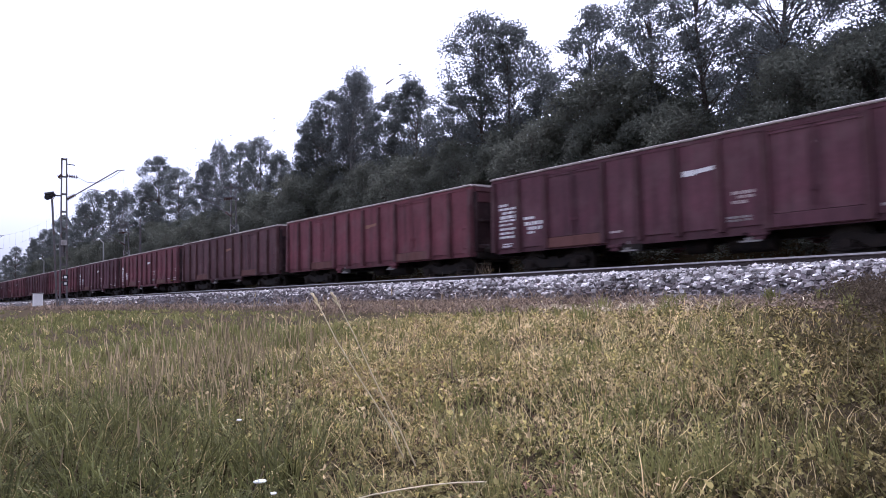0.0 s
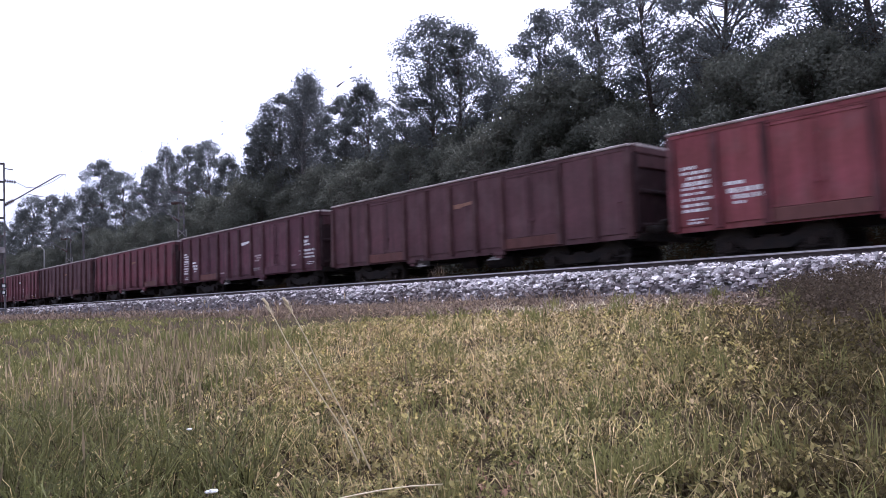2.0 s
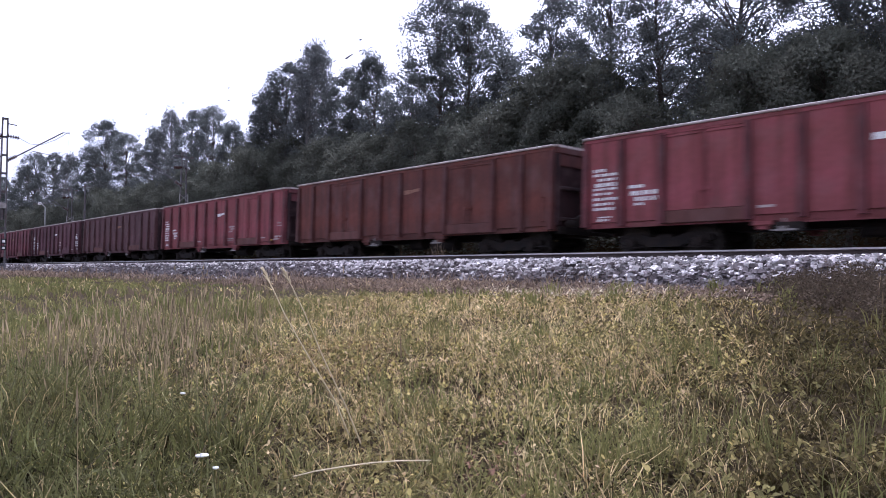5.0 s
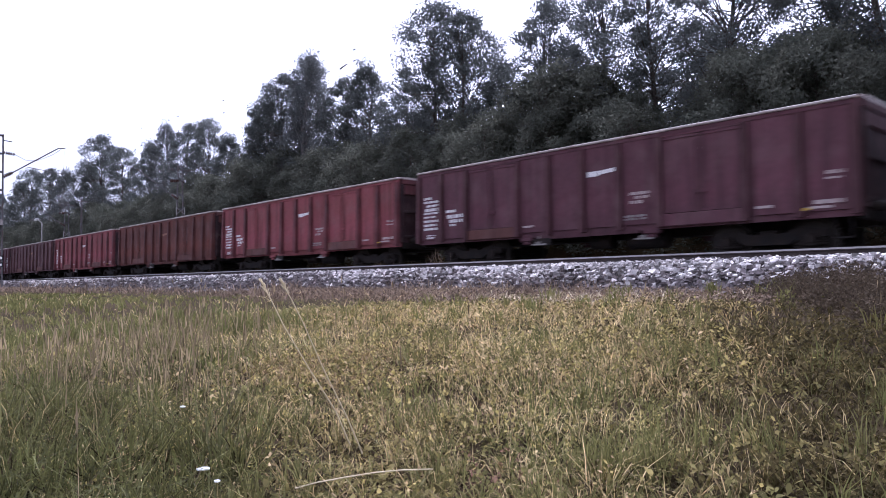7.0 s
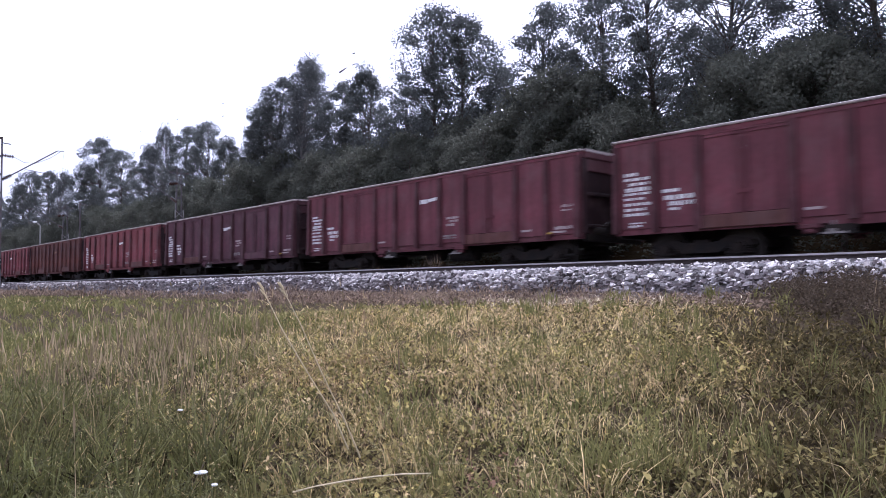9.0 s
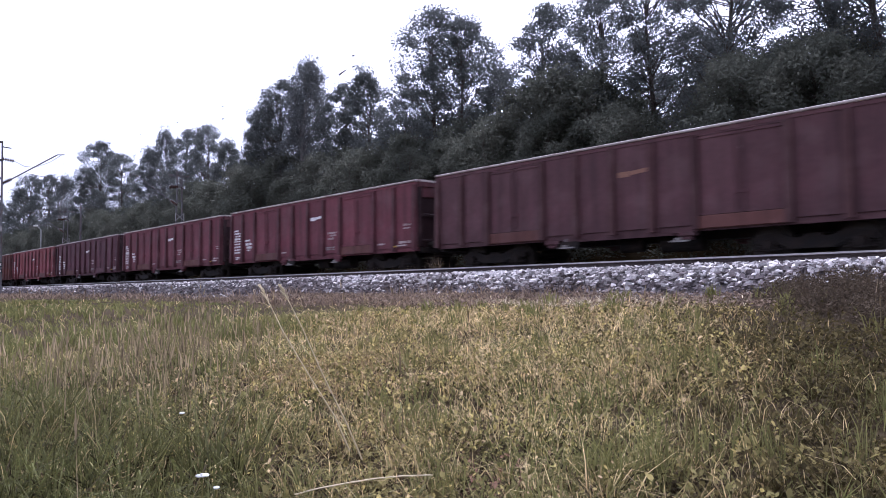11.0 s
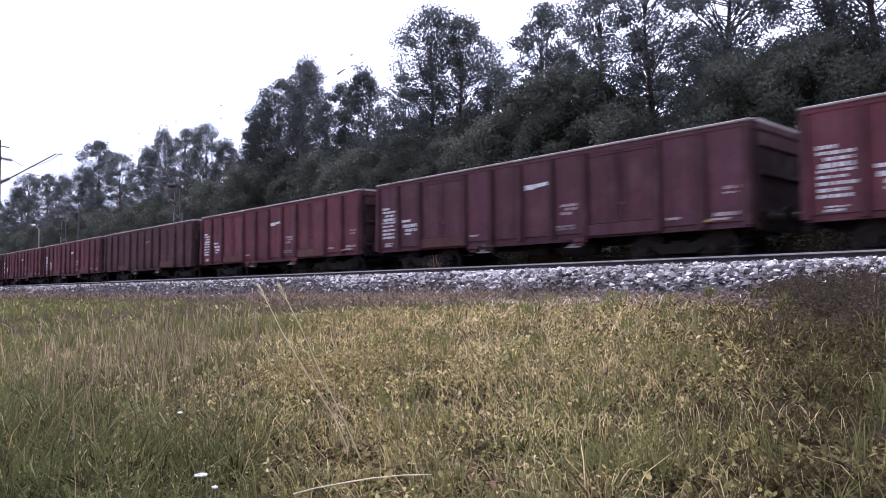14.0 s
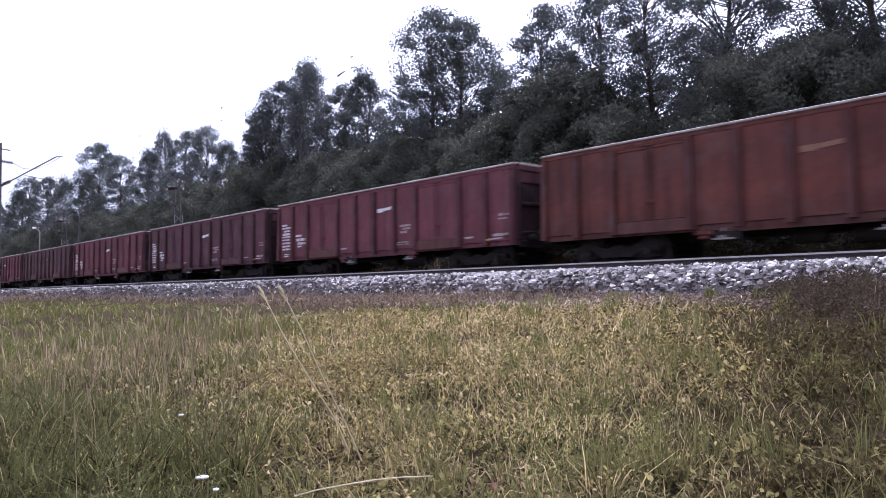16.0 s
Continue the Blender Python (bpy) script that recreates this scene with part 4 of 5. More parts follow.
    q = bearing(x, y) + 0.3 * wave(x * 1.9, y * 1.7, 5.0) + rng.normal(0, 0.35, len(x))
    pale = (pick > 0.74) & (q < 1.7)
    herb = (pick > 0.36) & ~pale & (q < 1.9)
    dull = ~pale & ~herb & (q > 1.6)
    for choose, mat, name, label in ((pale, PALE_LEAF, "withered_leaves", "bleached withered leaves of low weeds"), (herb, HERB, "leafy_weeds", "yellow-green small-leaved weeds covering the dry middle"), (dull, OLIVE_LEAF, "olive_weeds", "olive leaves darkened for lens falloff at the right"), (~pale & ~herb & ~dull, WEED, "weeds", "dull green low leafy weeds in the grass")):
        m = int(choose.sum())
        add_stuff(name, [leaf_rosettes(rng, x[choose], y[choose], 6, rng.uniform(0.005, 0.0125, m) * big[choose], rng.uniform(0.03, 0.15, m))], mat, label, "weeds")
    hx = np.concatenate([rng.normal(a, r * 0.8, 34) for a, b, r in HOLLOWS])
    hy = np.concatenate([rng.normal(b, r * 0.8, 34) for a, b, r in HOLLOWS])
    add_stuff("hollow_weeds", [leaf_rosettes(rng, hx, hy, 6, rng.uniform(0.008, 0.015, len(hx)), rng.uniform(0.03, 0.12, len(hx)))], WEED, "broad-leaved dull green weeds round dark hollows", "weeds")
    x, y = scatter(rng, [(1.5, 3.2, 3200), (3.2, 5.5, 6500), (5.5, 9.0, 8000)])
    keep = (rng.random(len(x)) < 0.10 + 0.85 * np.maximum(bright_mid_view(x, y), 0.5 * np.exp(-((bearing(x, y) - 0.46) / 0.16) ** 2))) & (y < 6.8) & (rng.random(len(x)) > 0.95 * hollow(x, y))
    x, y = x[keep], y[keep]
    h = rng.uniform(0.05, 0.17, len(x)) * (1 - 0.3 * smooth(4.5, 7, y))
    add_stuff("dry_stems", [blades(rng, x, y, h, np.maximum(0.0032, 0.0011 * reach(x, y)) * rng.uniform(0.7, 1.4, len(x)), h * rng.uniform(0.05, 0.9, len(x)), 0.2)], STRAW, "short upright dry stems among low weeds", "grass")
    # long arching blades fallen over the lusher grass
    n = 300
    x, y = scatter(rng, [(2.3, 3.6, n), (3.6, 6.0, n)])
    keep = (bearing(x, y) < 0.85) & (bearing(x, y) > 0.3)
    x, y = x[keep], y[keep]
    L = rng.uniform(0.14, 0.34, len(x))
    add_stuff("arching_blades", [blades(rng, x, y, L * rng.uniform(0.35, 0.9, len(x)), np.maximum(0.0058, 0.0016 * reach(x, y)), L, 0.75)], ARCH, "long pale green blades arching over the grass", "grass")
    # a low dark mat that hides the soil and stands in for deep shade
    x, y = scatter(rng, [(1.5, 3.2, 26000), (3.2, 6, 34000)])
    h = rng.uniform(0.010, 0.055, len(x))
    add_stuff("rotting_mat", [blades(rng, x, y, h, np.maximum(0.006, 0.0020 * reach(x, y)) * rng.uniform(0.5, 1.5, len(x)), rng.uniform(0.03, 0.12, len(x)), 0.7)], SHADE_THATCH, "dark mat of stems standing in for deep shade", "grass")
    # reddish twigs lying in the hollow before the standpoint
    x, y = rng.normal(-1.70, 0.16, 150), rng.normal(1.90, 0.10, 150)
    L = rng.uniform(0.05, 0.20, 150)
    add_stuff("dead_twigs", [blades(rng, x, y, L * rng.uniform(0.15, 0.6, 150), np.full(150, 0.0042), L, 0.5)], TWIG, "reddish dead twigs lying in a hollow", "twigs")
    x, y = np.concatenate((rng.normal(-1.75, 0.2, 50), rng.uniform(-9, -2, 160))), np.concatenate((rng.normal(1.92, 0.12, 50), rng.uniform(1.5, 6, 160)))
    add_stuff("red_weeds", [leaf_rosettes(rng, x, y, 7, rng.uniform(0.005, 0.010, len(x)), rng.uniform(0.03, 0.11, len(x)))], TWIG, "reddish withered weeds in the grass", "weeds")
    # brown withered plants in a strip along the foot of the ballast, a few on it
    n = 16000
    x = np.concatenate((rng.uniform(-70, 1, 6000), rng.uniform(-16, 0.5, n)))
    y = np.concatenate((rng.uniform(7.2, 9.35, 6000), 6.5 + 2.75 * rng.random(n) ** 0.8))
    ok = rng.random(len(x)) < smooth(6.3, 7.5, y + 0.6 * wave(x * 0.9, y, 5.0))
    x, y = x[ok], y[ok]
    h = rng.uniform(0.04, 0.15, len(x)) * np.interp(-x, [4, 12, 40], [0.9, 1.1, 1.9])
    ragged = (y > 8.5) & (rng.random(len(x)) < 0.22) & (wave(x * 1.3, y * 0.2, 2.0) > 0)
    h = np.where(ragged, h * 2.3, h)
    add_stuff("withered_verge", [blades(rng, x, y, h, np.maximum(0.005, 0.0012 * reach(x, y)), h * rng.uniform(0.3, 1.6, len(x)), 0.4)], DOCK, "brown withered plants along the ballast edge", "weeds")
    x, y = rng.uniform(-14, 0, 2600), rng.uniform(6.9, 8.9, 2600)
    add_stuff("verge_weeds", [leaf_rosettes(rng, x, y, 5, rng.uniform(0.012, 0.026, 2600), rng.uniform(0.02, 0.10, 2600))], DOCK, "purple-brown withered leaves along the ballast edge", "weeds")


def dead_shrub(seed, x, y, spread, tall):
    """A low dead shrub: thin stems fanned from the foot and many curled brown leaves."""
    rng = np.random.default_rng(seed)
    g = float(ground_height(x, y))
    shrub = tagged(new("dead_shrub"), "low dark brown dead shrub at the ballast's foot", "shrub", "dead shrubs by the ballast")
    shrub.location = (x, y, g)
    ends = []
    for k in range(16):
        a, r = rng.uniform(0, 6.28), spread * math.sqrt(rng.random())
        end = Vector((math.cos(a) * r, math.sin(a) * r, tall * rng.uniform(0.55, 1.0) * (1 - 0.4 * r / spread)))
        mid = end * 0.5 + Vector((0, 0, 0.05))
        bm = bmesh.new()
        rod(bm, (0, 0, -0.02), mid, 0.006, 0.004, 4)
        rod(bm, mid, end, 0.004, 0.002, 4)
        ends += [mid[:], end[:]]
        part("stem", bm, BROWN_SHRUB, shrub)
    v, l, sz = leaf_cloud(rng, np.array(ends), np.full(len(ends), spread * 0.40), 80, 0.014)
    v[:, 2] = np.maximum(v[:, 2], 0.01)
    part("foliage", fast_mesh("foliage", v, l, sz, BROWN_SHRUB), BROWN_SHRUB, shrub)


def tall_stalk(points, label):
    """One long grass stem with a feathery seed head at its end."""
    stalk = tagged(new("tall_grass_stalk"), label, "grass stalk", "tall grass stalks")
    pts = [Vector(p) for p in points]
    bm = bmesh.new()
    for k in range(len(pts) - 1):
        rod(bm, pts[k], pts[k + 1], 0.0032 - 0.0004 * k, 0.0028 - 0.0004 * k, 6)
    part("stem", bm, STALK, stalk)
    rng = random.Random(2)
    bm = bmesh.new()
    a, b = pts[-2], pts[-1]
    for k in range(26):
        p = a.lerp(b, 0.25 + 0.75 * k / 25)
        q = p + (b - a).normalized() * 0.02 + Vector((rng.uniform(-1, 1), rng.uniform(-1, 1), rng.uniform(-0.5, 0.5))) * 0.008
        rod(bm, p, q, 0.0012, 0.0021, 4)
    part("seed_head", bm, STALK, stalk)
    return stalk


def make_flower(x, y, top, size):
    """A flat white flower cluster on a thin stem."""
    g = float(ground_height(x, y))
    plant = tagged(new("white_flower"), "small white flower cluster on a green stem", "flower", "white flowers in the grass")
    plant.location = (x, y, g)
    bm = bmesh.new()
    rod(bm, (0, 0, -0.01), (0.01, 0.0, top), 0.002, sides=5)
    part("stem", bm, WEED, plant)
    rng = random.Random(int(1000 * x))
    bm = bmesh.new()
    for k in range(22):
        a, r = rng.uniform(0, 6.28), size * math.sqrt(rng.random())
        c = Matrix.Translation((0.01 + math.cos(a) * r, math.sin(a) * r, top + 0.006 - r * 0.2)) @ Matrix.Diagonal((1, 1, 0.6, 1))
        bmesh.ops.create_icosphere(bm, subdivisions=1, radius=0.006, matrix=c)
    part("flower_head", bm, PETAL, plant)


build_field()
for k, (x, y, spread, tall) in enumerate(((-3.35, 8.8, 0.42, 0.30), (-2.75, 8.4, 0.55, 0.38), (-2.2, 7.6, 0.5, 0.36), (-1.75, 6.7, 0.45, 0.32), (-3.0, 7.5, 0.5, 0.18), (-2.35, 6.6, 0.45, 0.18), (-1.6, 5.8, 0.4, 0.24))):
    dead_shrub(20 + k, x, y, spread, tall)
tall_stalk([(-2.192, 1.539, 0.211), (-2.171, 1.463, 0.345), (-2.158, 1.346, 0.506), (-2.156, 1.247, 0.657), (-2.162, 1.204, 0.743), (-2.181, 1.179, 0.801)], "tall pale grass stalk leaning over the field")
tall_stalk([(-2.106, 1.531, 0.196), (-2.078, 1.446, 0.339), (-2.059, 1.334, 0.524), (-2.044, 1.249, 0.679), (-2.048, 1.209, 0.753), (-2.064, 1.188, 0.800)], "tall pale grass stalk leaning over the field")
make_flower(-2.15, 0.96, 0.20, 0.017)
make_flower(-2.12, 0.99, 0.16, 0.007)
make_flower(-2.88, 1.20, 0.26, 0.007)
for line in ([(-1.962, 1.172, 0.174), (-1.932, 1.233, 0.186), (-1.914, 1.326, 0.188), (-1.894, 1.421, 0.188), (-1.864, 1.514, 0.185), (-1.840, 1.629, 0.172)],):
    bm = bmesh.new()
    for p, q in zip(line, line[1:]):
        rod(bm, p, q, 0.0022, 0.0021, 6)
    tagged(new("fallen_stem", mesh_of(bm, STALK, "fallen_stem")), "dead pale plant stem lying across the grass", "plant stem", "fallen stems")


# ---- overhead line, lamps and posts ----
def lattice_mast(name, height, label, foot=0.17, head=0.12):
    """Two steel channels with battens on a concrete base; the spread is across the track."""
    mast = tagged(new(name), label, "railway mast", "overhead line masts")
    for q in (-1, 1):
        bm = bmesh.new()
        a = [bm.verts.new((dx, q * foot + dy, 0.12)) for dx, dy in ((-0.07, -0.035), (0.07, -0.035), (0.07, 0.035), (-0.07, 0.035))]
        b = [bm.verts.new((dx, q * head + dy, height)) for dx, dy in ((-0.07, -0.03), (0.07, -0.03), (0.07, 0.03), (-0.07, 0.03))]
        for k in range(4):
            bm.faces.new((a[k], a[(k + 1) % 4], b[(k + 1) % 4], b[k]))
        bm.faces.new(b)
        part("leg", bm, MAST_STEEL, mast)
    for k in range(9):
        z = 0.5 + (height - 0.55) * k / 8
        s = foot + (head - foot) * z / height + 0.03
        bm = bmesh.new()
        box(bm, -0.078, -0.071, -s, s, z - 0.06, z + 0.06)
        part("batten", bm, MAST_STEEL, mast)
    bm = bmesh.new()
    box(bm, -0.35, 0.35, -0.5, 0.5, -0.5, 0.12, 0.03)
    part("foundation", bm, CONCRETE, mast, "concrete foundation")
    return mast


def insulator(bm, a, b, n=5):
    a, b = Vector(a), Vector(b)
    rod(bm, a, b, 0.025, sides=6)
    for k in range(n):
        p, q = a.lerp(b, (k + 0.3) / n), a.lerp(b, (k + 0.75) / n)
        rod(bm, p, q, 0.135, 0.06, 10)


def add_cantilever(mast, reach_y, low, high, wire):
    """The bracket that holds the wires over the track; heights over the mast's foot."""
    k = 1 if reach_y > 0 else -1
    bm = bmesh.new()
    insulator(bm, (0, k * 0.15, low), (0, k * 0.6, low + 0.28))
    part("insulator", bm, PORCELAIN, mast)
    bm = bmesh.new()
    insulator(bm, (0, k * 0.12, high - 0.55), (0, k * 0.7, high - 0.6))
    part("insulator", bm, PORCELAIN, mast)
    bm = bmesh.new()
    insulator(bm, (0, -k * 0.12, high - 0.55), (0, -k * 0.3, high - 0.7), 3)
    part("insulator", bm, PORCELAIN, mast)
    bm = bmesh.new()
    rod(bm, (0, k * 0.6, low + 0.28), (0, reach_y * 0.92, high), 0.035)
    rod(bm, (0, reach_y * 0.92, high), (0, reach_y + k * 0.1, high + 0.02), 0.025)
    part("bracket_tube", bm, MAST_STEEL, mast)
    bm = bmesh.new()
    pts = [(k * 0.7, high - 0.6), (k * 1.2, high - 0.85), (k * 1.8, high - 0.82), (reach_y * 0.8, high - 0.45), (reach_y, high + 0.05)]
    for p, q in zip(pts, pts[1:]):
        rod(bm, (0, *p), (0, *q), 0.014, sides=6)
    part("stay_rope", bm, COPPER, mast)
    bm = bmesh.new()
    rod(bm, (0, k * 1.25, low + 0.65), (0, reach_y, wire + 0.12), 0.02)
    rod(bm, (0, reach_y, wire + 0.12), (0.3, reach_y - k * 0.1, wire), 0.012, sides=6)
    rod(bm, (0, reach_y, wire + 0.12), (0, reach_y + k * 0.08, high + 0.02), 0.006, sides=6)
    part("steady_arm", bm, MAST_STEEL, mast)
    bm = bmesh.new()
    rod(bm, (0, k * 0.1, high + 0.12), (0, k * 0.55, high + 0.08), 0.03)
    part("top_bracket", bm, MAST_STEEL, mast)
    return mast


def build_line():
    g = 0.55
    mast = lattice_mast("catenary_mast", 8.45, "grey steel overhead line mast with bracket and number plates")
    add_cantilever(mast, NEAR_TRACK - 8.55, 6.15, 8.02, 6.45)
    bm = bmesh.new()
    box(bm, -0.05, 0.05, -0.95, -0.1, 6.28, 6.36)
    part("anchor_bracket", bm, MAST_STEEL, mast)
    bm = bmesh.new()
    rod(bm, (-0.03, -0.82, 6.2), (0.03, -0.82, 6.2), 0.16, sides=16)
    rod(bm, (0, -0.95, 6.35), (0, -0.5, 6.45), 0.1, sides=8)
    insulator(bm, (0.1, -0.7, 6.1), (0.1, -0.45, 6.4), 4)
    part("tension_wheel", bm, BLACK, mast)
    bm = bmesh.new()
    rod(bm, (0.05, -0.6, 6.1), (0.05, -0.32, 0.1), 0.055)
    part("strut", bm, MAST_STEEL, mast)
    bm = bmesh.new()
    for k in range(9):
        rod(bm, (-0.12, -0.05, 2.95 + 0.1 * k), (-0.12, -0.05, 3.04 + 0.1 * k), 0.16, sides=12)
    part("balance_weight", bm, MAST_STEEL, mast)
    for z, w, h in ((1.78, 0.07, 0.07), (1.42, 0.06, 0.06)):
        bm = bmesh.new()
        box(bm, 0.075, 0.09, 0.08 - w - 0.06, 0.08 + w + 0.06, z - h - 0.06, z + h + 0.06)
        plate = part("plate", bm, BLACK, mast)
        bm = bmesh.new()
        box(bm, 0.091, 0.095, 0.08 - w, 0.08 + w, z - h, z + h)
        part("plate_mark", bm, WHITE, plate)
    bm = bmesh.new()
    box(bm, 0.075, 0.09, -0.16, 0.16, 3.55, 3.85)
    part("number_board", bm, DULL_WHITE, mast)
    mast.matrix_basis = pose(-44.45, 8.5, g)
    copy_thing(mast, pose(16.6, 8.5, g))
    copy_thing(mast, pose(-92.0, 8.5, g))
    # the mast beyond the train
    far = lattice_mast("catenary_mast", 8.3, "grey steel overhead line mast beyond the train", 0.3, 0.14)
    add_cantilever(far, FAR_TRACK - 19.8, 6.0, 7.8, 6.3)
    bm = bmesh.new()
    box(bm, -0.06, 0.06, -0.7, 0.7, 7.95, 8.05)
    part("cross_arm", bm, MAST_STEEL, far)
    for q in (-0.28, 0.28):
        bm = bmesh.new()
        rod(bm, (0.1, q, 4.9), (0.1, q, 5.45), 0.035)
        rod(bm, (0.1, q, 4.95), (0.1, -q * 0.9, 5.4), 0.022)
        part("cage_bar", bm, CONCRETE, far)
    far.matrix_basis = pose(-48.0, 19.8, 0.6)
    copy_thing(far, pose(16.6, 19.8, 0.6))
    copy_thing(far, pose(-76.0, 20.2, 0.6))
    # wires over both tracks
    for y, rail, ends in ((NEAR_TRACK, NEAR_RAIL, (-92.0, -44.6, 16.6)), (FAR_TRACK, FAR_RAIL, (-76.0, -48.0, 16.6))):
        line = tagged(new("overhead_wire"), "thin overhead contact wire with its carrying wire and droppers", "overhead wire", "overhead wires")
        hi, lo = rail + 7.42, rail + 5.75
        carry, contact, drops = bmesh.new(), bmesh.new(), []
        for a, b in zip(ends, ends[1:]):
            sag = 1.3 * ((b - a) / 61) ** 2
            f = lambda x: hi - sag * (1 - ((x - (a + b) / 2) / ((b - a) / 2)) ** 2)
            xs = np.linspace(a, b, 13)
            for p, q in zip(xs, xs[1:]):
                rod(carry, (p, y, f(p)), (q, y, f(q)), 0.0035, sides=4)
            rod(contact, (a, y, lo), (b, y, lo), 0.0035, sides=4)
            for x in np.arange(a + 4, b - 3, 4.05):
                bm = bmesh.new()
                rod(bm, (x, y, lo), (x, y, f(x)), 0.0025, sides=4)
                rod(bm, (x - 0.05, y, lo + 0.03), (x + 0.05, y, lo + 0.03), 0.02, sides=6)
                rod(bm, (x - 0.05, y, f(x) - 0.03), (x + 0.05, y, f(x) - 0.03), 0.02, sides=6)
                drops.append(bm)
        part("carrying_wire", carry, COPPER, line)
        part("contact_wire", contact, COPPER, line)
        for bm in drops:
            part("dropper", bm, COPPER, line)
        if y == NEAR_TRACK:
            bm = bmesh.new()
            rod(bm, (-17.0, y, lo - 0.05), (-16.65, y, lo + 0.02), 0.026, 0.015, sides=8)
            part("wire_clamp", bm, BLACK, line)


def build_lamp(x, y, top, label):
    lamp = tagged(new("street_lamp"), label, "street lamp", "lamps beyond the train")
    lamp.location = (x, y, 0.7)
    bm = bmesh.new()
    rod(bm, (0, 0, -0.3), (0, 0, top - 1.2), 0.09, 0.06, 10)
    rod(bm, (0, 0, top - 1.2), (-0.5, -0.3, top - 0.75), 0.04, sides=8)
    part("pole", bm, CONCRETE, lamp)
    bm = bmesh.new()
    box(bm, -1.1, -0.4, -0.48, -0.2, top - 0.85, top - 0.68, 0.04)
    part("lamp_head", bm, WHITE, lamp, "pale lamp head")


def build_posts():
    pole = tagged(new("utility_pole"), "slender grey pole beyond the train", "pole")
    pole.location = (-72.0, 20.4, 0.7)
    bm = bmesh.new()
    rod(bm, (0, 0, -0.3), (0, 0, 8.2), 0.11, 0.08, 10)
    part("shaft", bm, MAST_STEEL, pole)
    bm = bmesh.new()
    box(bm, -0.04, 0.04, -0.5, 0.5, 7.9, 7.98)
    part("cross_arm", bm, MAST_STEEL, pole)
    cabinet = tagged(new("concrete_cabinet"), "small pale concrete cabinet beside the mast", "cabinet")
    cabinet.location = (-50.9, 8.3, 0.6)
    bm = bmesh.new()
    box(bm, -0.27, 0.27, -0.25, 0.25, -0.1, 0.90, 0.02)
    part("body", bm, WHITE, cabinet)
    bm = bmesh.new()
    box(bm, -0.31, 0.31, -0.29, 0.29, 0.902, 0.97, 0.02)
    part("cap", bm, CONCRETE, cabinet)


def track_weeds(seed, x, y, z, n, tall):
    """A tuft of wiry weeds on the ballast."""
    rng = np.random.default_rng(seed)
    px, py = x + rng.normal(0, 0.22, n), y + rng.normal(0, 0.1, n)
    v, l, s = blades(rng, px, py, rng.uniform(0.4, 1.0, n) * tall, np.full(n, 0.018), rng.uniform(0.02, 0.3, n))
    v[:, 2] += np.repeat(z - ground_height(px, py), 5)
    plant = tagged(new("track_weed"), "wiry weeds growing in the ballast", "weed", "weeds between the tracks")
    part("stems", fast_mesh("stems", v, l, s, DOCK), DOCK, plant)
    v2, l2, s2 = leaf_cloud(rng, np.stack((px[:14], py[:14], np.full(14, z + tall * 0.5)), -1), np.full(14, 0.12), 8, 0.03)
    part("leaves", fast_mesh("leaves", v2, l2, s2, SHADE_THATCH), SHADE_THATCH, plant)


build_line()
build_lamp(-84.2, 20.0, 7.9, "pale street lamp on a pole beyond the train")
build_lamp(-118.0, 20.0, 7.7, "pale street lamp on a pole beyond the train")
build_posts()
track_weeds(1, -14.9, 13.4, 1.04, 40, 0.75)
track_weeds(2, -15.9, 13.4, 1.04, 26, 0.45)
track_weeds(3, -17.5, 13.4, 1.04, 22, 0.5)
track_weeds(4, -32.0, 13.4, 1.04, 18, 0.4)


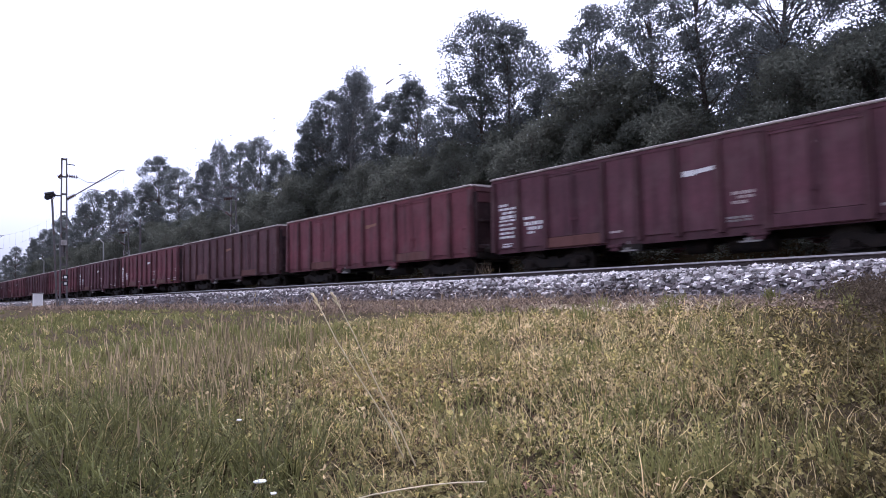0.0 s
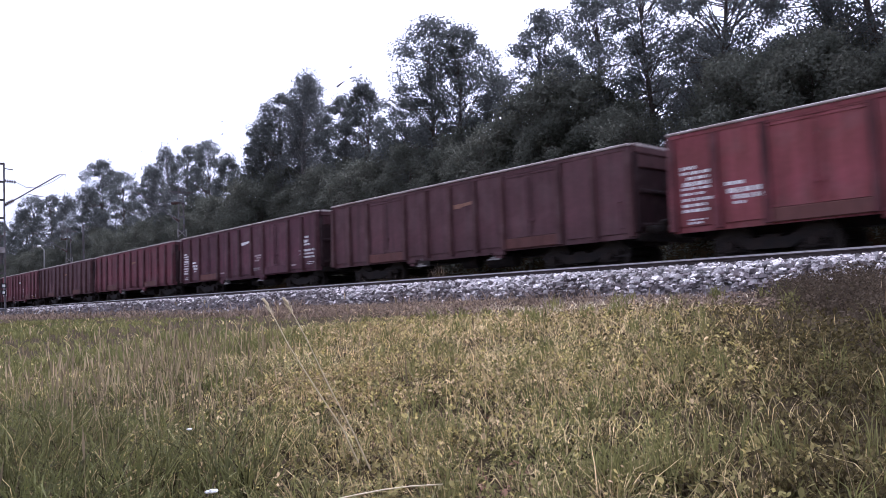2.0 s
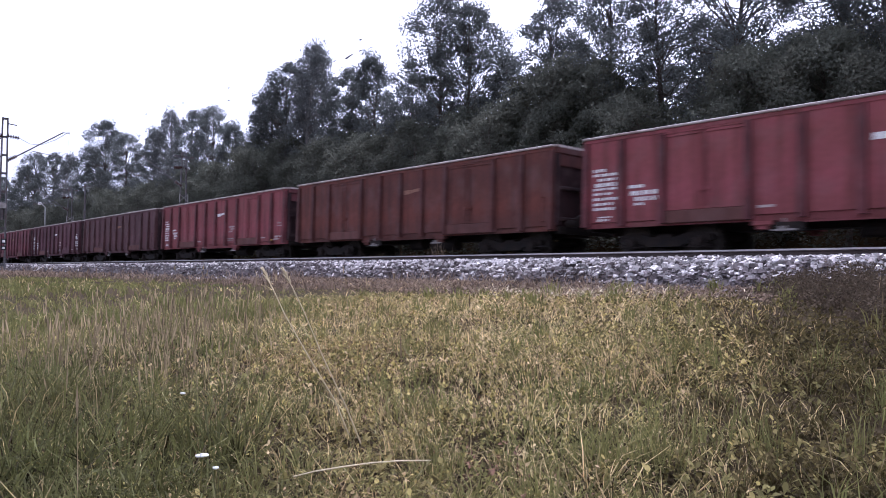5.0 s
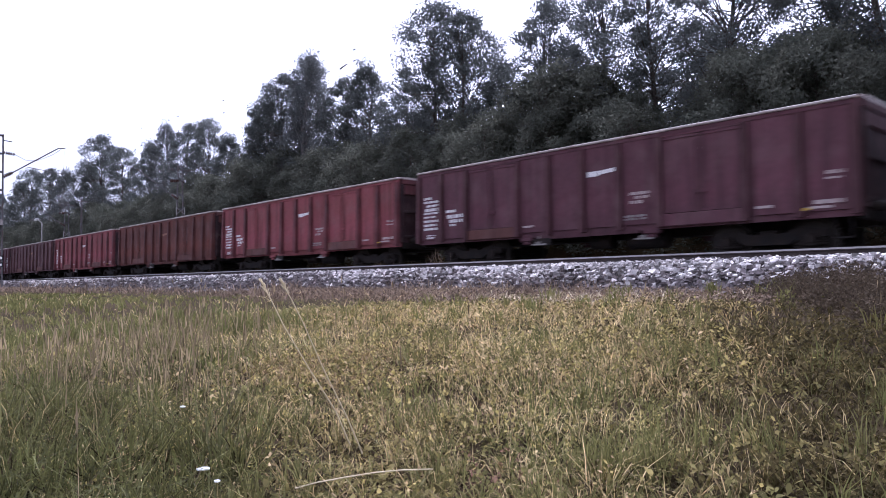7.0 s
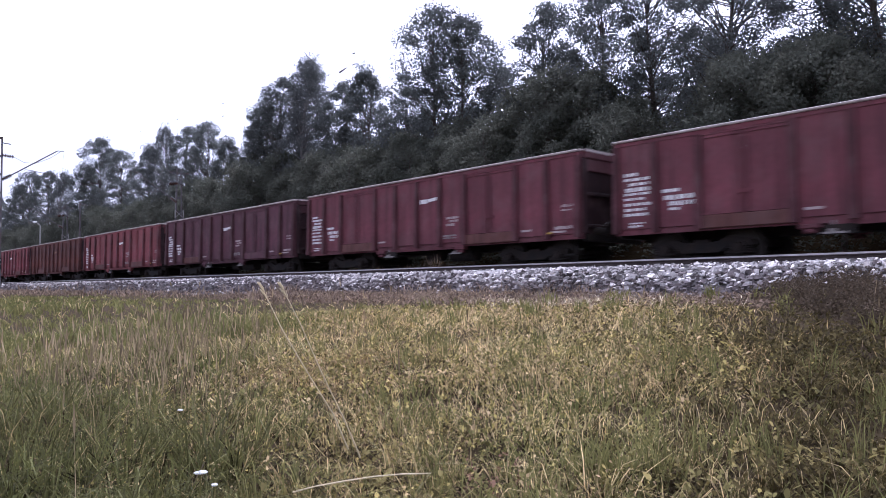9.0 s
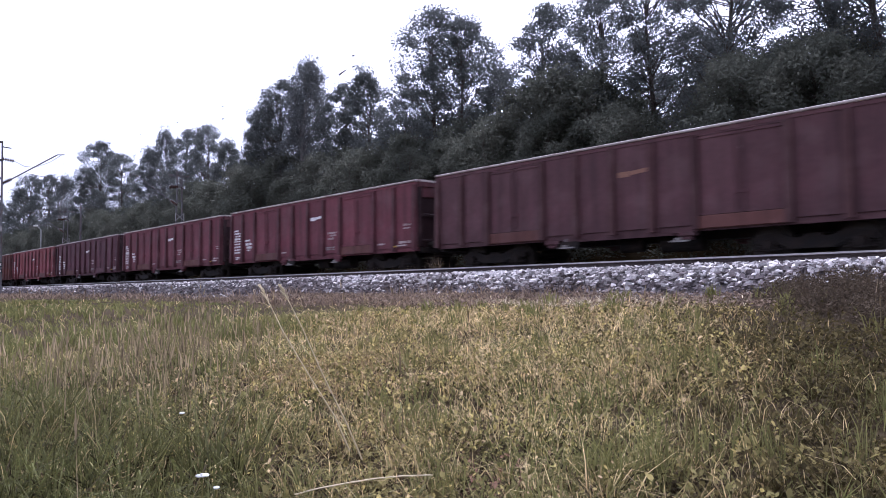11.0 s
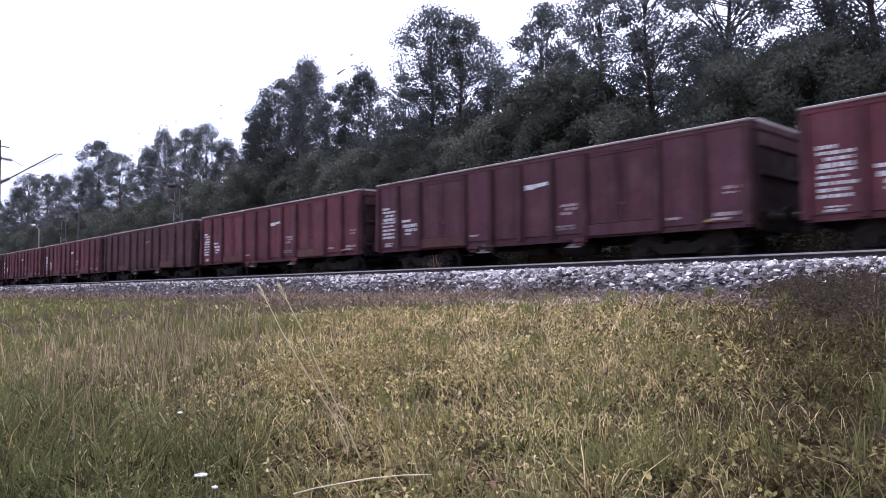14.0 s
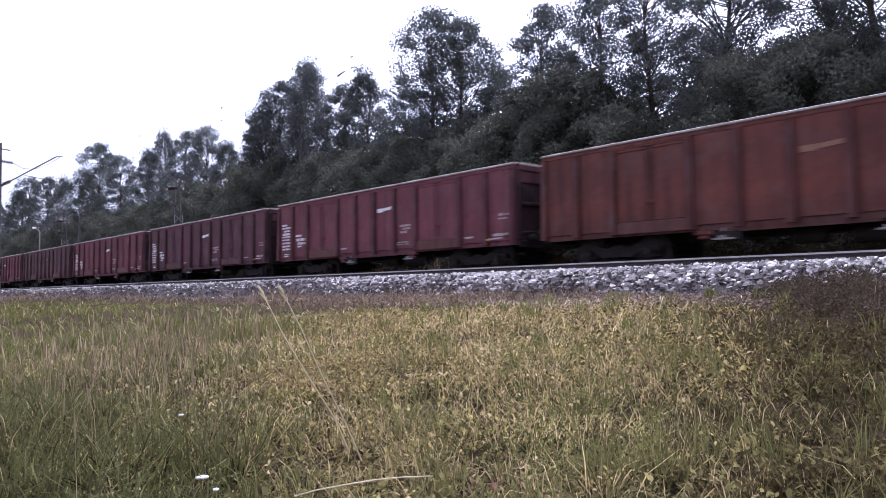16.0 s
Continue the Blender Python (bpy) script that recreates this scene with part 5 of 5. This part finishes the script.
def build_trees():
    kinds = [
        make_tree(1, "oak_tree", 15, 3.4, 0.22, 130, 190, LEAF[0], 0.072, BARK, "tall dark green oak with an uneven gappy crown", fill=0.27),
        make_tree(2, "oak_tree", 14, 3.0, 0.20, 126, 190, LEAF[0], 0.072, BARK, "tall dark green oak with an uneven gappy crown", fill=0.27),
        make_tree(3, "birch_tree", 15, 2.9, 0.24, 126, 170, LEAF[1], 0.064, BIRCH_BARK, "slender birch with thin drooping grey-green foliage", 1.1, 0.35, 0.24),
        make_tree(4, "alder_tree", 13, 2.8, 0.18, 116, 190, LEAF[0], 0.073, BARK, "dense dark alder in a row of trees", 0, 0.3, 0.28),
        make_tree(6, "ash_tree", 16, 3.5, 0.24, 150, 170, LEAF[0], 0.070, BARK, "tall thin-crowned tree with sky between its leaves", fill=0.26),
    ]
    low = [
        make_tree(7, "shrub_tree", 8.5, 2.8, 0.06, 62, 230, LEAF[2], 0.080, BARK, "low bushy tree filling the edge of the wood"),
        make_tree(8, "shrub_tree", 7.5, 3.0, 0.05, 62, 230, LEAF[2], 0.080, BARK, "low bushy tree filling the edge of the wood"),
    ]
    bush = make_tree(9, "bush", 5.5, 2.6, 0.05, 34, 190, LEAF[2], 0.085, BARK, "low bush added to block sky under the train", fill=0.42)
    rng = random.Random(3)
    # distance along the track, distance across, height over the rails' side, kind
    tall = [(3.5, 28, 16.0, 4), (7.6, 28, 16.0, 4), (10.4, 30, 16.0, 4), (13.4, 28, 16.0, 4), (16.6, 28.5, 15.0, 4), (19.4, 28, 14.2, 1), (22.6, 28, 13.9, 1), (26.3, 28.5, 11.8, 3),
            (29.0, 28.6, 15.2, 1), (30.8, 28, 16.2, 0), (34.6, 29, 12.4, 1), (37.9, 28, 14.2, 3), (41.2, 28.5, 13.4, 1), (44.4, 28, 16.0, 2), (46.4, 28.8, 16.6, 2), (49.0, 28.5, 15.4, 1), (51.0, 28, 14.4, 2), (53.0, 29, 13.0, 1), (57.5, 28, 12.0, 3),
            (62.0, 28, 14.2, 0), (67.0, 28.5, 14.6, 1), (71.5, 28, 15.6, 2), (78.0, 29, 14.6, 3), (84.0, 28, 14.8, 0), (91.0, 28, 17.2, 1), (98.0, 29, 14.6, 3),
            (106.0, 28, 15.2, 2), (115.0, 28.5, 16.2, 1), (124.0, 28, 17.2, 0), (134.0, 29, 16.0, 3), (146.0, 28, 15.5, 1), (160.0, 29, 13.5, 0), (176.0, 28, 12.0, 3), (196.0, 29, 11.0, 1), (220.0, 30, 10.5, 0), (250.0, 30, 10.0, 3), (140.0, 26.5, 14.0, 0), (153.0, 26, 13.5, 1), (168.0, 26.5, 13.0, 3), (186.0, 26, 12.5, 0), (208.0, 27, 12.0, 1), (235.0, 27, 12.0, 3), (270.0, 28, 12.0, 1)]
    for s, d, h, k in tall:
        h -= 1.9 if s < 38 else 1.3
        src = kinds[k]
        full = (15, 14, 15, 13, 16)[k]
        c = copy_thing(src, pose(-s, d, float(ground_height(-s, d)), 0, 0, rng.uniform(0, 360)))
        c.scale = (h / full * rng.uniform(0.95, 1.1),) * 2 + (h / full,)
    s = 4.0
    while s < 150:
        for d, hh in ((24.3, rng.uniform(4.6, 5.8) if s < 16 else rng.uniform(5.0, 6.6)), (26.6, rng.uniform(5.4, 7.0) if s < 16 else rng.uniform(6.0, 8.0))):
            k = rng.randrange(2)
            c = copy_thing(low[k], pose(-s - rng.uniform(0, 2), d + rng.uniform(-0.5, 0.5), float(ground_height(-s, d)), 0, 0, rng.uniform(0, 360)))
            c.scale = (hh / (8.5, 7.5)[k],) * 3
        s += rng.uniform(3.2, 4.4) * (1 if s < 70 else 1.6)
    # the depth of the wood closes the lower gaps
    s = 3.0
    while s < 150:
        k = rng.choice((0, 1, 3))
        hh = rng.uniform(8.8, 11.0) if s < 28 else rng.uniform(8.6, 10.8) if s < 60 else rng.uniform(7.5, 9.5)
        c = copy_thing(kinds[k], pose(-s, 33.5 + rng.uniform(-1.2, 1.2), float(ground_height(-s, 33)), 0, 0, rng.uniform(0, 360)))
        c.scale = (hh / 11,) * 2 + (hh / (15, 14, 15, 13)[k],)
        s += rng.uniform(2.6, 3.8) * (1 if s < 70 else 1.5)
    # bush row added to close off the sky seen under the wagons
    s = -14.0
    while s < 110:
        c = copy_thing(bush, pose(-s, 21.9 + rng.uniform(-0.4, 0.4), float(ground_height(-s, 22)), 0, 0, rng.uniform(0, 360)))
        c.scale = (rng.uniform(0.8, 1.0), rng.uniform(0.8, 1.0), rng.uniform(0.5, 0.66))
        s += rng.uniform(2.6, 3.4)
    for s, d, hh in ((20.5, 25.6, 7.9), (18.6, 25.8, 7.4), (12.0, 26.0, 6.6), (9.0, 25.4, 6.4)):
        c = copy_thing(low[0], pose(-s, d, float(ground_height(-s, d)), 0, 0, rng.uniform(0, 360)))
        c.scale = (hh / 8.5 * 1.1, hh / 8.5 * 1.1, hh / 8.5)
    for t in kinds + low + [bush]:
        for o in list(t.children_recursive) + [t]:
            bpy.data.objects.remove(o)


build_trees()


# ---- movement ----
def motions():
    times = [0, 2, 4, 6, 8, 10, 12, 14, 16]
    for n, wagon in WAGONS.items():
        walk(wagon, [(t, pose(BOX_LENGTH / 2 - train_at(t) - n * WAGON_PITCH, FAR_TRACK, FAR_RAIL)) for t in times])
    # the wheels roll with the train; all axles in the same place of a bogie turn alike
    first = {}
    for wagon in WAGONS.values():
        for bogie in wagon.children:
            if not bogie.name.startswith("bogie"):
                continue
            for axle in bogie.children:
                if not axle.name.startswith("wheelset"):
                    continue
                x = round(axle.matrix_basis.translation.x, 2)
                if x not in first:
                    steps = [k / 15 for k in range(241)]
                    walk(axle, [(t, pose(x, 0, 0.46) @ pose(0, 0, 0, 0, -math.degrees((train_at(t) - train_at(0)) / 0.46), 0)) for t in steps])
                    first[x] = axle
                else:
                    axle.rotation_mode = "QUATERNION"
                    keys = axle.animation_data_create()
                    keys.action = first[x].animation_data.action
                    keys.action_slot = first[x].animation_data.action_slot


motions()
